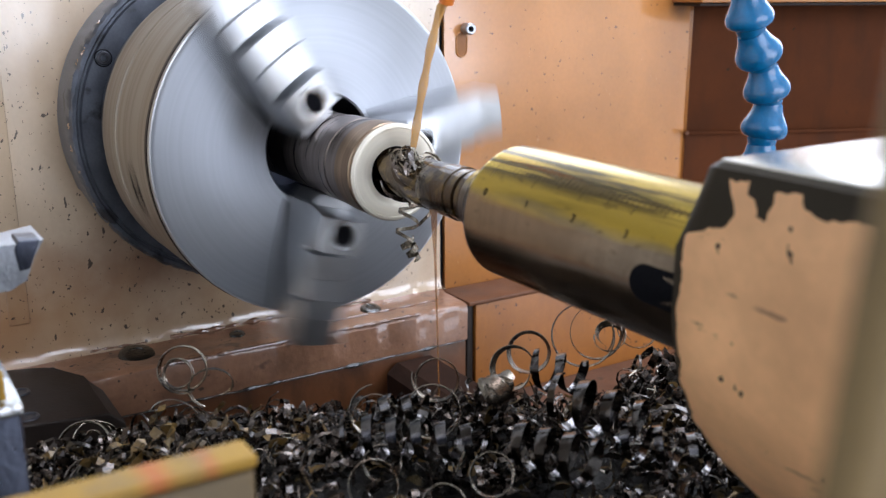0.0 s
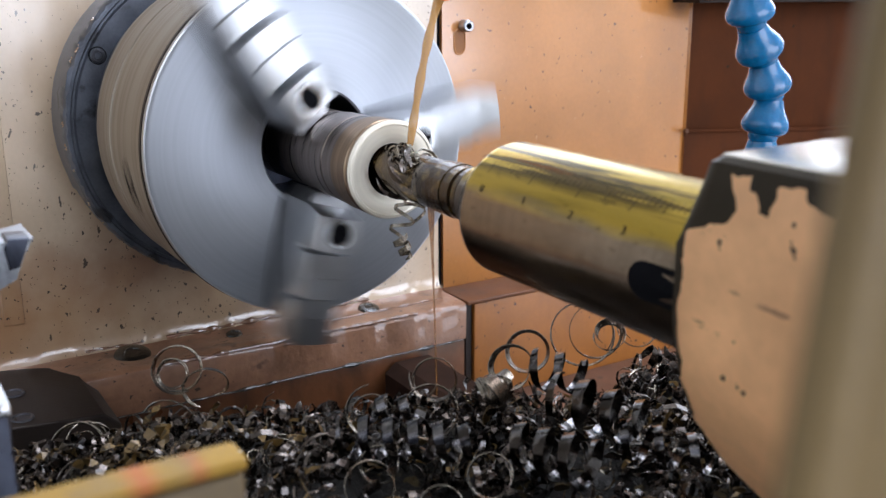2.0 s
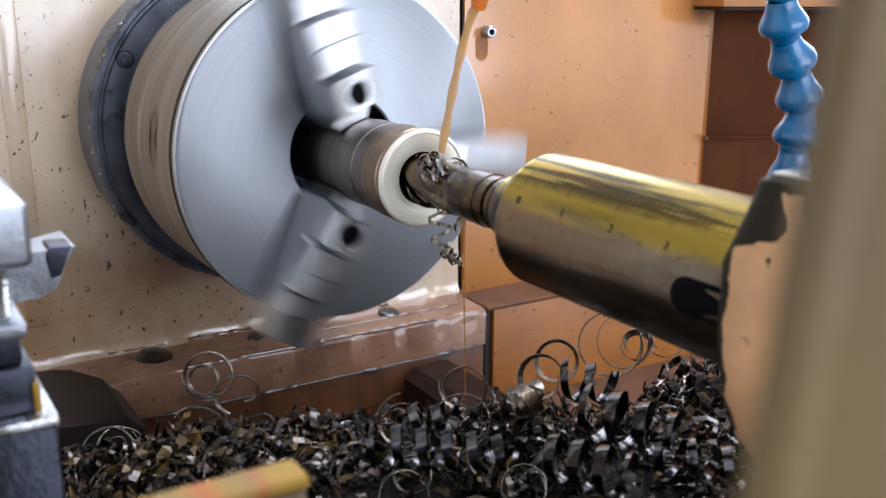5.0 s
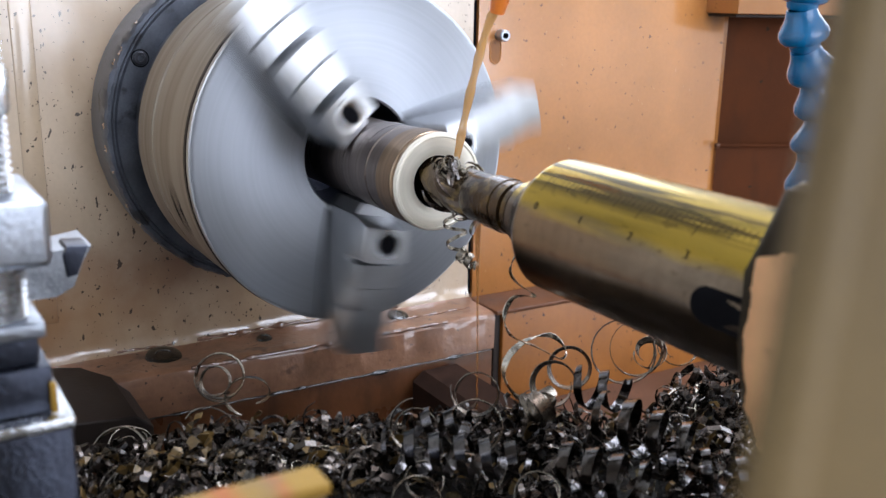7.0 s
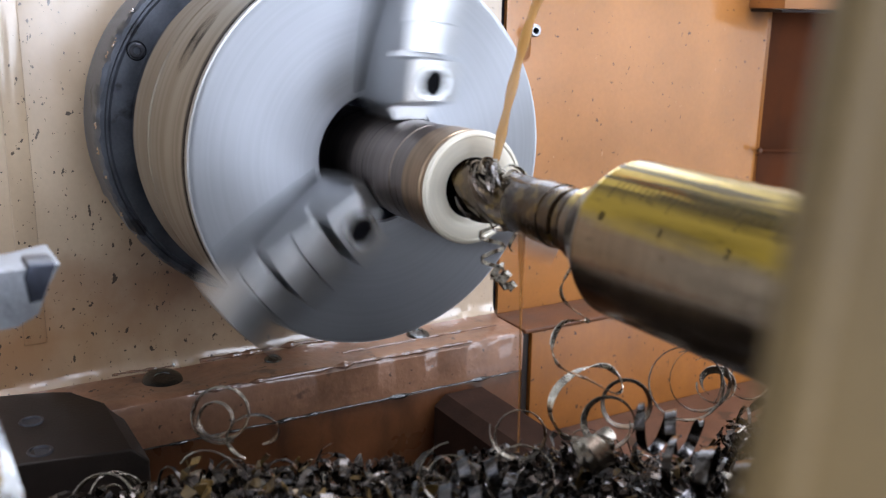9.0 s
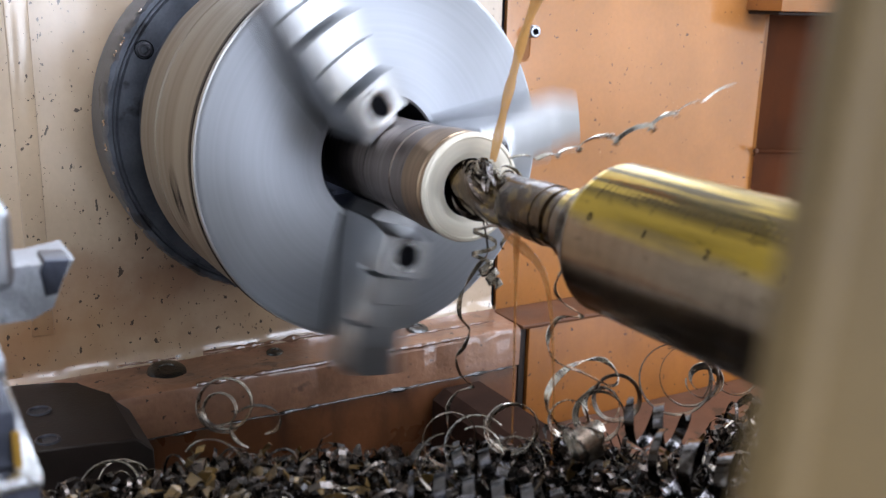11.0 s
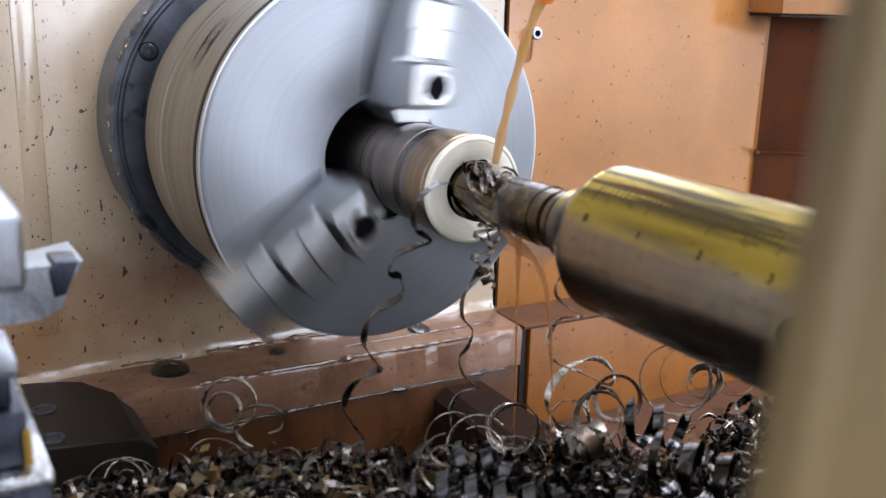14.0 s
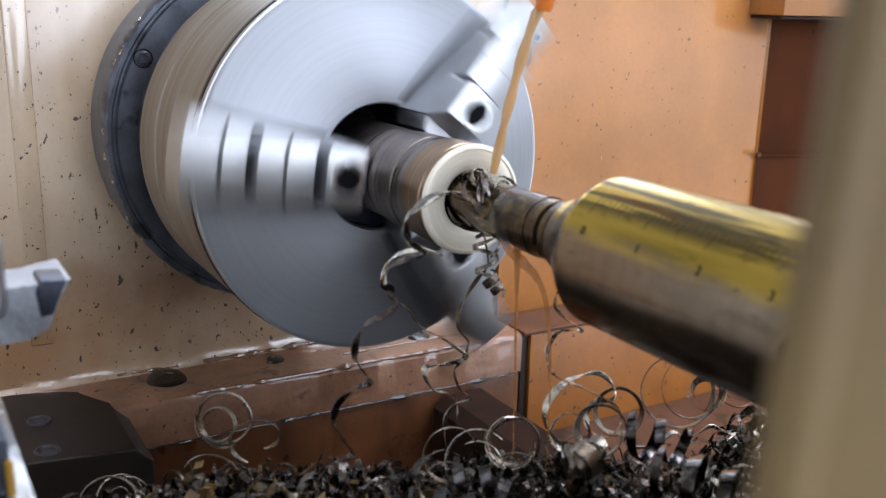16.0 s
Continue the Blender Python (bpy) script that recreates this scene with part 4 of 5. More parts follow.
# ---- coolant ----
def blue_hose():
    hose = thing("coolant_hose", "blue segmented plastic coolant hose, wet and glossy", "coolant hose", (1.9, 1.55, 0.3))
    path = [(1.93, 1.46, 1.26), (1.90, 1.42, 1.07), (1.89, 1.405, 0.885), (1.89, 1.46, 0.70), (1.89, 1.565, 0.53), (1.89, 1.63, 0.345), (1.89, 1.597, 0.14), (1.89, 1.60, -0.06)]
    for a, b in zip(path, path[1:]):
        d = Vector(b) - Vector(a)
        ln = d.length
        prof = [(u * ln, r) for u, r in ((0.0, 0.055), (0.0, 0.070), (0.08, 0.074), (0.20, 0.080), (0.36, 0.097), (0.50, 0.112), (0.60, 0.118), (0.70, 0.117), (0.78, 0.109), (0.84, 0.094), (0.87, 0.076), (1.0, 0.070), (1.06, 0.060))]
        part("hose_segment", spun(prof, a, d, 32), BLUE, hose)
    part("feed_pipe", tube([(1.93, 1.46, 1.24), (1.9, 1.9, 1.75), (0.9, 2.8, 2.1), (-0.8, 3.6, 1.95), (-1.9, 3.9, 1.55), (-2.03, 3.95, 1.39)], 0.06, 14), BLUE, hose, "blue feed pipe fixed to the cover panel")


def stream():
    pts = []
    for k in range(15):
        u = k / 14
        pts.append((1.325 - 0.30 * u ** 0.75, 0.05 - 0.01 * u, 0.87 - 0.73 * u ** 1.08))
    bm = tube(pts, [0.020 + 0.004 * math.sin(k * 1.7) for k in range(15)], 12)
    single("coolant_stream", bm, STREAM, "thin falling stream of amber coolant oil", "coolant stream", (1.2, 0.05, 0.14))
    nz = thing("coolant_nozzle", "orange plastic coolant nozzle", "nozzle", (1.33, 0.05, 0.86))
    part("tip", spun([(-0.06, 0.020), (-0.06, 0.034), (0.0, 0.042), (0.12, 0.052), (0.13, 0.06), (0.24, 0.064)], (1.345, 0.052, 0.905), (0.32, 0.02, 0.9), 24), NOZZLE, nz)
    part("feed_pipe", tube([(1.42, 0.057, 1.12), (1.52, 0.09, 1.5), (1.7, 0.3, 1.9)], 0.06, 14), BLUE, nz, "blue feed pipe above the tip")
    # oil that runs off below the bar
    bm = tube([(1.32, -0.02, -0.11), (1.33, -0.02, -0.35), (1.33, -0.01, -0.7), (1.33, 0.0, -1.15)], [0.018, 0.007, 0.004, 0.003], 8)
    single("coolant_drip", bm, DROP, "thin thread of coolant dripping off the drill", "coolant drip", (1.33, 0, -1.15))


def coolant_run():
    """Amber coolant that gathers under the drill late in the cut and runs off in a bent stream."""
    path = [(1.20, -0.03, -0.105), (1.266, -0.02, -0.150), (1.332, 0.0, -0.179), (1.42, 0.0, -0.205), (1.48, 0.0, -0.245), (1.515, 0.0, -0.30), (1.553, 0.0, -0.42), (1.575, 0.0, -0.58), (1.593, 0.0, -0.74), (1.60, 0.0, -1.1)]
    bm = tube(path, [0.012, 0.018, 0.026, 0.018, 0.014, 0.011, 0.008, 0.006, 0.004, 0.003], 12)
    return single("coolant_run", bm, DROP, "amber coolant oil running off under the drill", "coolant stream", path[0])


# ---- tool post and foreground ----
def tool_post():
    tp = thing("tool_post", "worn steel tool post with clamp bolt and turning tool", "tool post", (2.3, -2.4, -1.6))
    part("base_block", box((1.75, -3.2, -1.75), (2.40, -2.068, -0.235), 0.012), DARKSTEEL, tp)
    part("edge_band", box((1.74, -3.2, -0.262), (2.415, -2.062, -0.225), 0.010), THREAD, tp, "bright worn top edge")
    part("yellow_strip", box((2.362, -2.118, -0.221), (2.376, -2.100, -0.130), 0.004), YELLOW, tp, "yellow paint left on the corner")
    part("side_plate", box((1.95, -3.2, -0.222), (2.36, -2.105, -0.085), 0.010), DARKSTEEL, tp)
    part("holder", box((1.98, -3.2, -0.083), (2.34, -2.13, 0.045), 0.012), DARKSTEEL, tp)
    clamp = part("clamp_block", box((1.95, -3.2, 0.208), (2.40, -2.082, 0.392), 0.022, seg=3), TOOLSTEEL, tp, "bevelled steel clamp block")
    prof = []
    for k in range(22):
        z = 0.02 * k
        prof += [(z, 0.074), (z + 0.010, 0.088)]
    bolt = part("clamp_bolt", spun([(0, 0.0)] + prof + [(0.44, 0.0)], (2.2, -2.225, 0.38), (0, 0, 1), 20), THREAD, tp, "bright threaded clamp bolt")
    part("bolt_head", box((2.13, -2.295, 0.60), (2.27, -2.135, 0.74), 0.02), THREAD, bolt)
    prof = []
    for k in range(10):
        z = 0.018 * k
        prof += [(z, 0.09), (z + 0.009, 0.105)]
    part("lower_thread", spun([(0, 0.0)] + prof + [(0.18, 0.0)], (2.3, -2.245, 0.04), (0, 0, 1), 20), THREAD, tp, "bright threaded stud")
    part("stud_nut", box((2.18, -2.36, 0.02), (2.42, -2.12, 0.062), 0.008), TOOLSTEEL, tp)
    # turning tool
    tl = thing("turning_tool", "worn square-shank lathe turning tool with an insert", "turning tool", (1.6, -2.1, 0.0))
    bm = bmesh.new()
    out = [(-3.0, -0.135), (-1.965, -0.115), (-1.905, -0.085), (-1.87, 0.0), (-1.835, 0.055), (-1.955, 0.05), (-3.0, 0.04)]
    a = [bm.verts.new(V(1.62, y, z)) for y, z in out]
    b = [bm.verts.new(V(1.36 + (0.05 if y < -1.9 else 0.0), y, z)) for y, z in out]
    bm.faces.new(a[::-1])
    bm.faces.new(b)
    for i in range(len(a)):
        bm.faces.new((a[i], a[(i + 1) % len(a)], b[(i + 1) % len(a)], b[i]))
    bmesh.ops.recalc_face_normals(bm, faces=bm.faces)
    part("shank", bm, TOOLSTEEL, tl, smooth=False)
    part("insert", prism([(-1.935, 0.03), (-1.925, -0.045), (-1.892, -0.04), (-1.85, 0.060), (-1.92, 0.065)], 1.50, 1.638, 0.004), DARKSTEEL, tl, "dark carbide insert")


def foreground():
    yb = thing("yellow_bar", "yellow painted bar end with red paint marks", "bar", (3.42, -2.0, -0.2))
    part("cover", box((3.34, -2.75, -0.062), (3.435, -1.742, -0.03), 0.012, seg=3), YELLOW, yb)
    part("web", box((3.345, -2.75, -1.625), (3.432, -1.75, -0.065), 0.012, seg=3), YELLOW_SIDE, yb, "tan side of the bar")
    bd = new("guard_board")
    tagged(bd, "plain mustard-brown board held close to the lens", "board")
    ROOT[bd.name] = Vector((0, 0, 0))
    bm = bmesh.new()
    bmesh.ops.create_cube(bm, size=1, matrix=Matrix.LocRotScale((0.0620, 0.0, 0.0), None, (0.12, 0.16, 0.004)))
    bmesh.ops.bevel(bm, geom=list(bm.edges), offset=0.0015, segments=3, affect="EDGES", profile=0.5)
    part("sheet", bm, MUSTARD, bd)
    bm = bmesh.new()
    bmesh.ops.create_cone(bm, cap_ends=True, segments=16, radius1=0.0022, radius2=0.0022, depth=0.16, matrix=Matrix.Translation((0.0022, 0, 0)) @ Matrix.Rotation(radians(90), 4, "X"))
    part("rolled_edge", bm, MUSTARD, bd, "rounded edge of the board")
    return bd


# ---- swarf ----
def heap_edge(y):
    return 0.58 + 0.30 * y + 0.10 * math.sin(2.3 * y + 0.5) + 0.40 * max(0.0, 1 - abs(y - 1.15) / 0.45)


def heap(x, y):
    """Height of the heap of swarf: a bank over the saddle that falls away towards the headstock."""
    d = x - heap_edge(y)
    base = -1.43 + 0.05 * math.sin(2.1 * x + 1.3 * y) + 0.05 * math.sin(3.7 * y - 1.1 * x)
    if y > 1.4:
        base += 0.16 * min(1.0, (y - 1.4) / 0.4)
    if d < 0.15:
        base -= 1.0 * min(1.2, (0.15 - d)) ** 1.1
    return base


def shrink_to_view(ob):
    """Shrinks heap and curls to 0.88 about the camera's start, to fit its view."""
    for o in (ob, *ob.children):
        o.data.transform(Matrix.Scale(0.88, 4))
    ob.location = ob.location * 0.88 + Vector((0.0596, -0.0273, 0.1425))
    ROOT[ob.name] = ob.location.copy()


def swarf_heap():
    bm = bmesh.new()
    nx, ny = 90, 110
    grid = []
    for i in range(nx + 1):
        x = -0.5 + 4.2 * i / nx
        row = []
        for j in range(ny + 1):
            y = -2.05 + 5.0 * j / ny
            p = Vector((x * 9, y * 9, 0))
            z = heap(x, y) - 0.05 + 0.05 * noise.noise(p) + 0.035 * noise.noise(p * 2.7)
            row.append(bm.verts.new(V(x, y, z)))
        grid.append(row)
    for a, b in zip(grid, grid[1:]):
        for j in range(ny):
            bm.faces.new((a[j], b[j], b[j + 1], a[j + 1]))
    low = [bm.verts.new(V(x, y, -3.7)) for x, y in ((-0.5, -2.05), (3.7, -2.05), (3.7, 2.95), (-0.5, 2.95))]
    bm.faces.new(low)
    bm.faces.new([r[0] for r in grid][::-1] + [low[0], low[1]])
    bm.faces.new([r[-1] for r in grid] + [low[2], low[3]])
    bm.faces.new(grid[0] + [low[3], low[0]])
    bm.faces.new(grid[-1][::-1] + [low[1], low[2]])
    bank = single("swarf_heap", bm, SCRAP, "dark oily bank of fine steel swarf", "swarf", (1.5, 0, -1.6), kind="stuff")
    rng = random.Random(21)
    dark, straw, bright = bmesh.new(), bmesh.new(), bmesh.new()

    def spot():
        while True:
            y = rng.uniform(-1.95, 2.4)
            x = heap_edge(y) + rng.uniform(-0.28, 1.0) ** 1.0 * 1.0 if rng.random() < 0.38 else rng.uniform(heap_edge(y), 3.0)
            if x > 3.1 or (y < -1.85 and x > 1.6):
                continue
            if rng.random() < 0.85 and (abs(y - (-0.55 + 1.1 * (x - 1.32))) < 0.16 and 1.3 < x < 1.85 or abs(y - 0.17) < 0.18 and 1.8 < x < 2.25 or abs(y - 0.6) < 0.18 and 1.6 < x < 2.15):
                continue
            return x, y, heap(x, y)
    pieces = 0
    for k in range(2700):
        x, y, z = spot()
        c = Vector((x, y, z + rng.uniform(0.0, 0.09)))
        d = Vector((rng.uniform(-1, 1), rng.uniform(-1, 1), rng.uniform(-0.5, 0.5))).normalized()
        kind = rng.random()
        left = y < 0.0
        piece = None
        if kind < 0.26:
            r = rng.uniform(0.02, 0.06)
            ln = rng.uniform(0.06, 0.26)
            coil(dark if rng.random() < 0.9 else bright, c - d * ln / 2, c + d * ln / 2, r, rng.uniform(0.7, 2.6), rng.uniform(0.016, 0.05), 0.003, rng, rng.uniform(0.6, 1.2), per=9, edge=rng.choice((0.0, 0.0, 0.5)))
        elif kind < 0.58:
            r = rng.uniform(0.03, 0.11)
            if r > 0.05 and pieces < 280 and -1.7 < y < 1.4 and x < 2.3:
                piece, pieces = bmesh.new(), pieces + 1
            coil(piece or (dark if rng.random() < 0.9 else bright), c - d * 0.02, c + d * 0.03, r, rng.uniform(0.4, 1.4), rng.choice((0.008, 0.010, 0.014, 0.018, 0.035)), 0.003, rng, rng.uniform(0.7, 1.1), per=12)
            if piece:
                part("curl", piece, CHIP_PIECE, bank)
        else:
            pts = []
            q = d
            p = c.copy()
            for i in range(4):
                pts.append(p.copy())
                q = (q + Vector((rng.uniform(-0.6, 0.6), rng.uniform(-0.6, 0.6), rng.uniform(-0.5, 0.5)))).normalized()
                p = p + q * rng.uniform(0.015, 0.055)
            side = Vector((rng.uniform(-1, 1), rng.uniform(-1, 1), rng.uniform(-1, 1)))
            if abs(side.normalized().dot(d)) > 0.95:
                side = Vector((0, 0, 1))
            target = straw if rng.random() < (0.50 if left else 0.36) else (dark if rng.random() < 0.93 else bright)
            ribbon(pts, [side] * 4, rng.uniform(0.010, 0.048), 0.004, target, True)
    for k in range(700):
        x, y = rng.uniform(1.9, 3.15), rng.uniform(-1.3, 1.3)
        c, d = Vector((x, y, heap(x, y) + rng.uniform(-0.01, 0.05))), Vector((rng.uniform(-1, 1), rng.uniform(-1, 1), rng.uniform(-0.4, 0.4))).normalized()
        coil(straw if rng.random() < 0.25 else dark, c - d * 0.03, c + d * 0.03, rng.uniform(0.02, 0.07), rng.uniform(0.3, 1.3), rng.choice((0.008, 0.014, 0.03)), 0.003, rng, rng.uniform(0.7, 1.1), per=10)
    for k in range(46):
        y = rng.uniform(-1.95, -0.75)
        x = heap_edge(y) + rng.uniform(0.05, 0.75)
        p, q = Vector((x, y, heap(x, y) + rng.uniform(0.05, 0.13))), Vector((rng.uniform(-0.5, 0.5), rng.uniform(-1, 1), rng.uniform(-0.6, 0.9))).normalized()
        pts = []
        for i in range(5):
            pts.append(p.copy())
            q = (q + Vector((rng.uniform(-0.5, 0.5), rng.uniform(-0.5, 0.5), rng.uniform(-0.5, 0.5)))).normalized()
            p = p + q * rng.uniform(0.02, 0.04)
        ribbon(pts, [Vector((rng.uniform(0.2, 1), rng.uniform(-1, 1), rng.uniform(-1, 1))) for i in range(5)], rng.uniform(0.03, 0.075), 0.005, straw, True)
    for name, bm, m, label in (("dark_swarf", dark, CHIP, "tangle of dark blued steel swarf curls"), ("straw_swarf", straw, CHIP_STRAW, "straw-coloured broken swarf flakes"), ("bright_swarf", bright, CHIP_BRIGHT, "bright steel swarf curls")):
        shrink_to_view(single(name, bm, m, label, "swarf", (1.5, 0, -1.6), kind="stuff"))
    shrink_to_view(bank)


def loops(bm, centre, rx, normal, turns, width, rng, grow=0.15, per=26, drift=0.04, thick=0.004, edge=0.0):
    """An open chip of a few wide loops round a centre."""
    n = Vector(normal).normalized()
    coil(bm, Vector(centre) - n * drift, Vector(centre) + n * drift, rx, turns, width, thick, rng, 1 - grow, 0.10, per, edge)


def big_curls():
    rng = random.Random(5)
    g = "swarf curls on the heap"
    # open wiry rings
    for c, r, nrm, turns, w in (
            ((0.90, -1.17, -0.83), 0.125, (0.9, -0.35, 0.2), 2.2, 0.018),
            ((0.92, -1.20, -0.84), 0.075, (0.8, -0.5, 0.3), 1.6, 0.014),
            ((0.94, -1.05, -0.93), 0.11, (0.85, -0.4, -0.3), 0.9, 0.014),
            ((0.95, -1.25, -1.10), 0.15, (0.6, -0.7, 0.1), 0.45, 0.018),
            ((0.85, -1.64, -1.14), 0.135, (0.7, -0.4, 0.4), 1.5, 0.016),
            ((0.80, -1.58, -1.15), 0.105, (0.9, 0.2, 0.4), 1.3, 0.014),
            ((1.00, -1.55, -1.27), 0.13, (0.6, -0.6, 0.5), 1.0, 0.03),
            ((0.98, 0.20, -1.16), 0.14, (0.8, -0.55, 0.2), 1.15, 0.03),
            ((1.10, 0.63, -1.15), 0.12, (0.6, -0.75, 0.3), 1.1, 0.05),
            ((1.05, 0.78, -1.10), 0.13, (0.7, -0.6, 0.3), 1.1, 0.05),
            ((1.00, 1.22, -1.10), 0.19, (0.75, -0.6, 0.2), 1.4, 0.018),
            ((0.98, 1.35, -1.12), 0.16, (0.85, -0.4, 0.2), 1.2, 0.014),
            ((1.02, 1.42, -1.14), 0.10, (0.5, -0.5, 0.7), 1.2, 0.05),
            ((1.05, 1.62, -1.12), 0.12, (0.7, -0.5, 0.4), 1.4, 0.016),
            ((1.55, -0.45, -1.24), 0.10, (0.7, -0.6, 0.4), 1.3, 0.018),
            ((1.35, -0.05, -1.15), 0.16, (0.8, -0.5, 0.3), 1.1, 0.016),
            ((1.75, -0.60, -1.22), 0.11, (0.8, -0.3, 0.5), 1.1, 0.016),
            ((1.1, -0.75, -1.30), 0.085, (0.8, -0.4, 0.4), 1.4, 0.016),
            ((1.2, -0.30, -1.16), 0.13, (0.75, -0.6, 0.2), 1.2, 0.016),
            ((1.95, -0.10, -1.22), 0.10, (0.7, -0.6, 0.4), 1.2, 0.018),
            ((2.1, -0.45, -1.20), 0.10, (0.7, -0.6, 0.4), 1.2, 0.018)):
        bm = bmesh.new()
        loops(bm, c, r, nrm, turns, max(0.022, w * 1.15), rng, edge=0.25)
        ring = single("swarf_ring", bm, CHIP_BRIGHT, "open wiry ring of steel swarf standing on the heap", "swarf", (c[0], c[1], c[2] - r), g)
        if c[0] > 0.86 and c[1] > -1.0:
            shrink_to_view(ring)
    # tight dark springs with broad strips
    for a, b, r, turns, w in (
            ((1.32, -0.55, -1.17), (1.80, -0.02, -1.15), 0.095, 6.0, 0.062),
            ((1.84, 0.08, -1.15), (2.24, 0.27, -1.15), 0.115, 3.6, 0.070),
            ((1.64, 0.50, -1.10), (2.11, 0.68, -1.11), 0.125, 3.4, 0.075),
            ((1.22, -0.34, -1.12), (1.42, -0.12, -1.09), 0.07, 2.6, 0.06),
            ((1.30, 0.62, -1.08), (1.55, 0.78, -1.08), 0.10, 2.2, 0.06),
            ((2.02, 0.56, -1.18), (2.40, 0.85, -1.20), 0.09, 3.0, 0.05)):
        bm = bmesh.new()
        coil(bm, a, b, r, turns, w * 0.85, 0.005, rng, 0.9, 0.10, 24, 0.25)
        shrink_to_view(single("swarf_spring", bm, SPRING, "tight dark spring of broad steel swarf", "swarf", (a[0], a[1], a[2] - r), g))
    bm = bmesh.new()
    for k in range(4):
        coil(bm, (1.24 + 0.02 * k, 0.33, -1.17), (1.30, 0.41 + 0.02 * k, -1.13), 0.06 + 0.008 * k, 1.4, 0.08, 0.004, rng, 0.7, 0.2, 14)
    shrink_to_view(single("crumpled_chip", bm, CHIP_BRIGHT, "bright crumpled steel chip on the heap", "swarf", (1.24, 0.45, -1.14), g))


def string_chip(name, pts, r, turns, w, label, seed, material=None, knots=()):
    """A loose string of swarf: a smooth bent strip that twists as it goes, with small tight curls at its knots."""
    bm = bmesh.new()
    line = [Vector(p) for p in pts]
    m = len(line) - 1
    P, S = [], []
    n = m * 12
    for i in range(n + 1):
        u = i / n * m
        k = min(int(u), m - 1)
        f = u - k
        p0, p1, p2, p3 = line[max(k - 1, 0)], line[k], line[k + 1], line[min(k + 2, m)]
        c = 0.5 * (2 * p1 + (p2 - p0) * f + (2 * p0 - 5 * p1 + 4 * p2 - p3) * f * f + (3 * p1 - p0 - 3 * p2 + p3) * f ** 3)
        ang = 2 * math.pi * turns * (i / n + 0.03 * math.sin(11 * i / n + seed)) + seed
        out = Vector((0.5 * math.cos(ang), math.sin(ang), 0.7 * math.cos(ang)))
        c = c + out * r * (0.7 + 0.4 * math.sin(7 * i / n + seed))
        tw = 0.9 * math.sin(1.3 * u + seed) + 0.5
        side = Vector((math.cos(tw), -0.6 * math.sin(tw), 0.8 * math.sin(tw)))
        P.append(c)
        S.append(side)
    ribbon(P, S, w, 0.004, bm)
    for q in knots:
        rng = random.Random(seed * 10 + q)
        c = line[q]
        coil(bm, c + Vector((-0.02, -0.02, 0.0)), c + Vector((0.02, 0.02, -0.015)), rng.uniform(0.018, 0.036), rng.uniform(0.8, 1.5), w * 0.55, 0.004, rng, 0.6, 0.3, 14, 0.3)
    return single(name, bm, material or CHIP_BRIGHT, label, "swarf", pts[0], "hanging swarf strings")


def nest():
    """Curls that jam round the drill at the mouth of the hole."""
    rng = random.Random(12)
    ns = thing("swarf_nest", "small nest of steel curls jammed round the drill", "swarf", (1.08, 0, 0))
    for k in range(9):
        bm = bmesh.new()
        a = rng.uniform(0.4, 2.4)
        c = Vector((rng.uniform(0.98, 1.14), 0.10 * math.cos(a) - 0.01, 0.110 * math.sin(a)))
        loops(bm, c, rng.uniform(0.03, 0.07), (rng.uniform(-1, 1), rng.uniform(-1, 1), rng.uniform(-1, 1)), rng.uniform(0.9, 2.2), rng.uniform(0.012, 0.022), rng, 0.3, 14, 0.02)
        part("curl", bm, CHIP_BRIGHT if k % 3 else GLINT, ns)
    for k in range(7):
        bm = bmesh.new()
        a0, x0 = rng.uniform(0.9, 3.4), rng.uniform(0.94, 1.02)
        pts = []
        for i in range(12):
            a = a0 + 0.13 * i
            rr = 0.126 + 0.018 * math.sin(i * 0.6 + k)
            pts.append(Vector((x0 + 0.024 * i, rr * math.cos(a), rr * math.sin(a))))
        ribbon(pts, [Vector((0.3, math.sin(a0), -math.cos(a0)))] * 12, rng.uniform(0.010, 0.018), 0.004, bm)
        part("strand", bm, CHIP, ns)
    return ns


room()
headstock()
splash_panel()
lathe_bed()
CK = chuck()
WP = workpiece()
QL = quill()
DR = drill()
tailstock()
blue_hose()
stream()
tool_post()
BOARD = foreground()
swarf_heap()
big_curls()
NEST = nest()
HANG_A = string_chip("swarf_string", [(1.12, -0.12, 0.03), (1.26, -0.36, 0.13), (1.42, -0.556, 0.126), (1.42, -0.599, 0.067), (1.42, -0.581, -0.006), (1.42, -0.522, -0.062), (1.42, -0.589, -0.072), (1.42, -0.67, -0.099), (1.42, -0.698, -0.155), (1.42, -0.654, -0.194), (1.42, -0.641, -0.253), (1.42, -0.697, -0.289), (1.42, -0.776, -0.321), (1.42, -0.812, -0.384), (1.42, -0.809, -0.445), (1.42, -0.773, -0.509), (1.42, -0.743, -0.548), (1.42, -0.811, -0.571), (1.42, -0.879, -0.617), (1.42, -0.895, -0.696), (1.42, -0.854, -0.781), (1.42, -0.823, -0.844), (1.42, -0.903, -0.862), (1.42, -0.963, -0.921)], 0.003, 3.0, 0.036, "long dark curly string of swarf hanging from the drill", 3, CHIP)
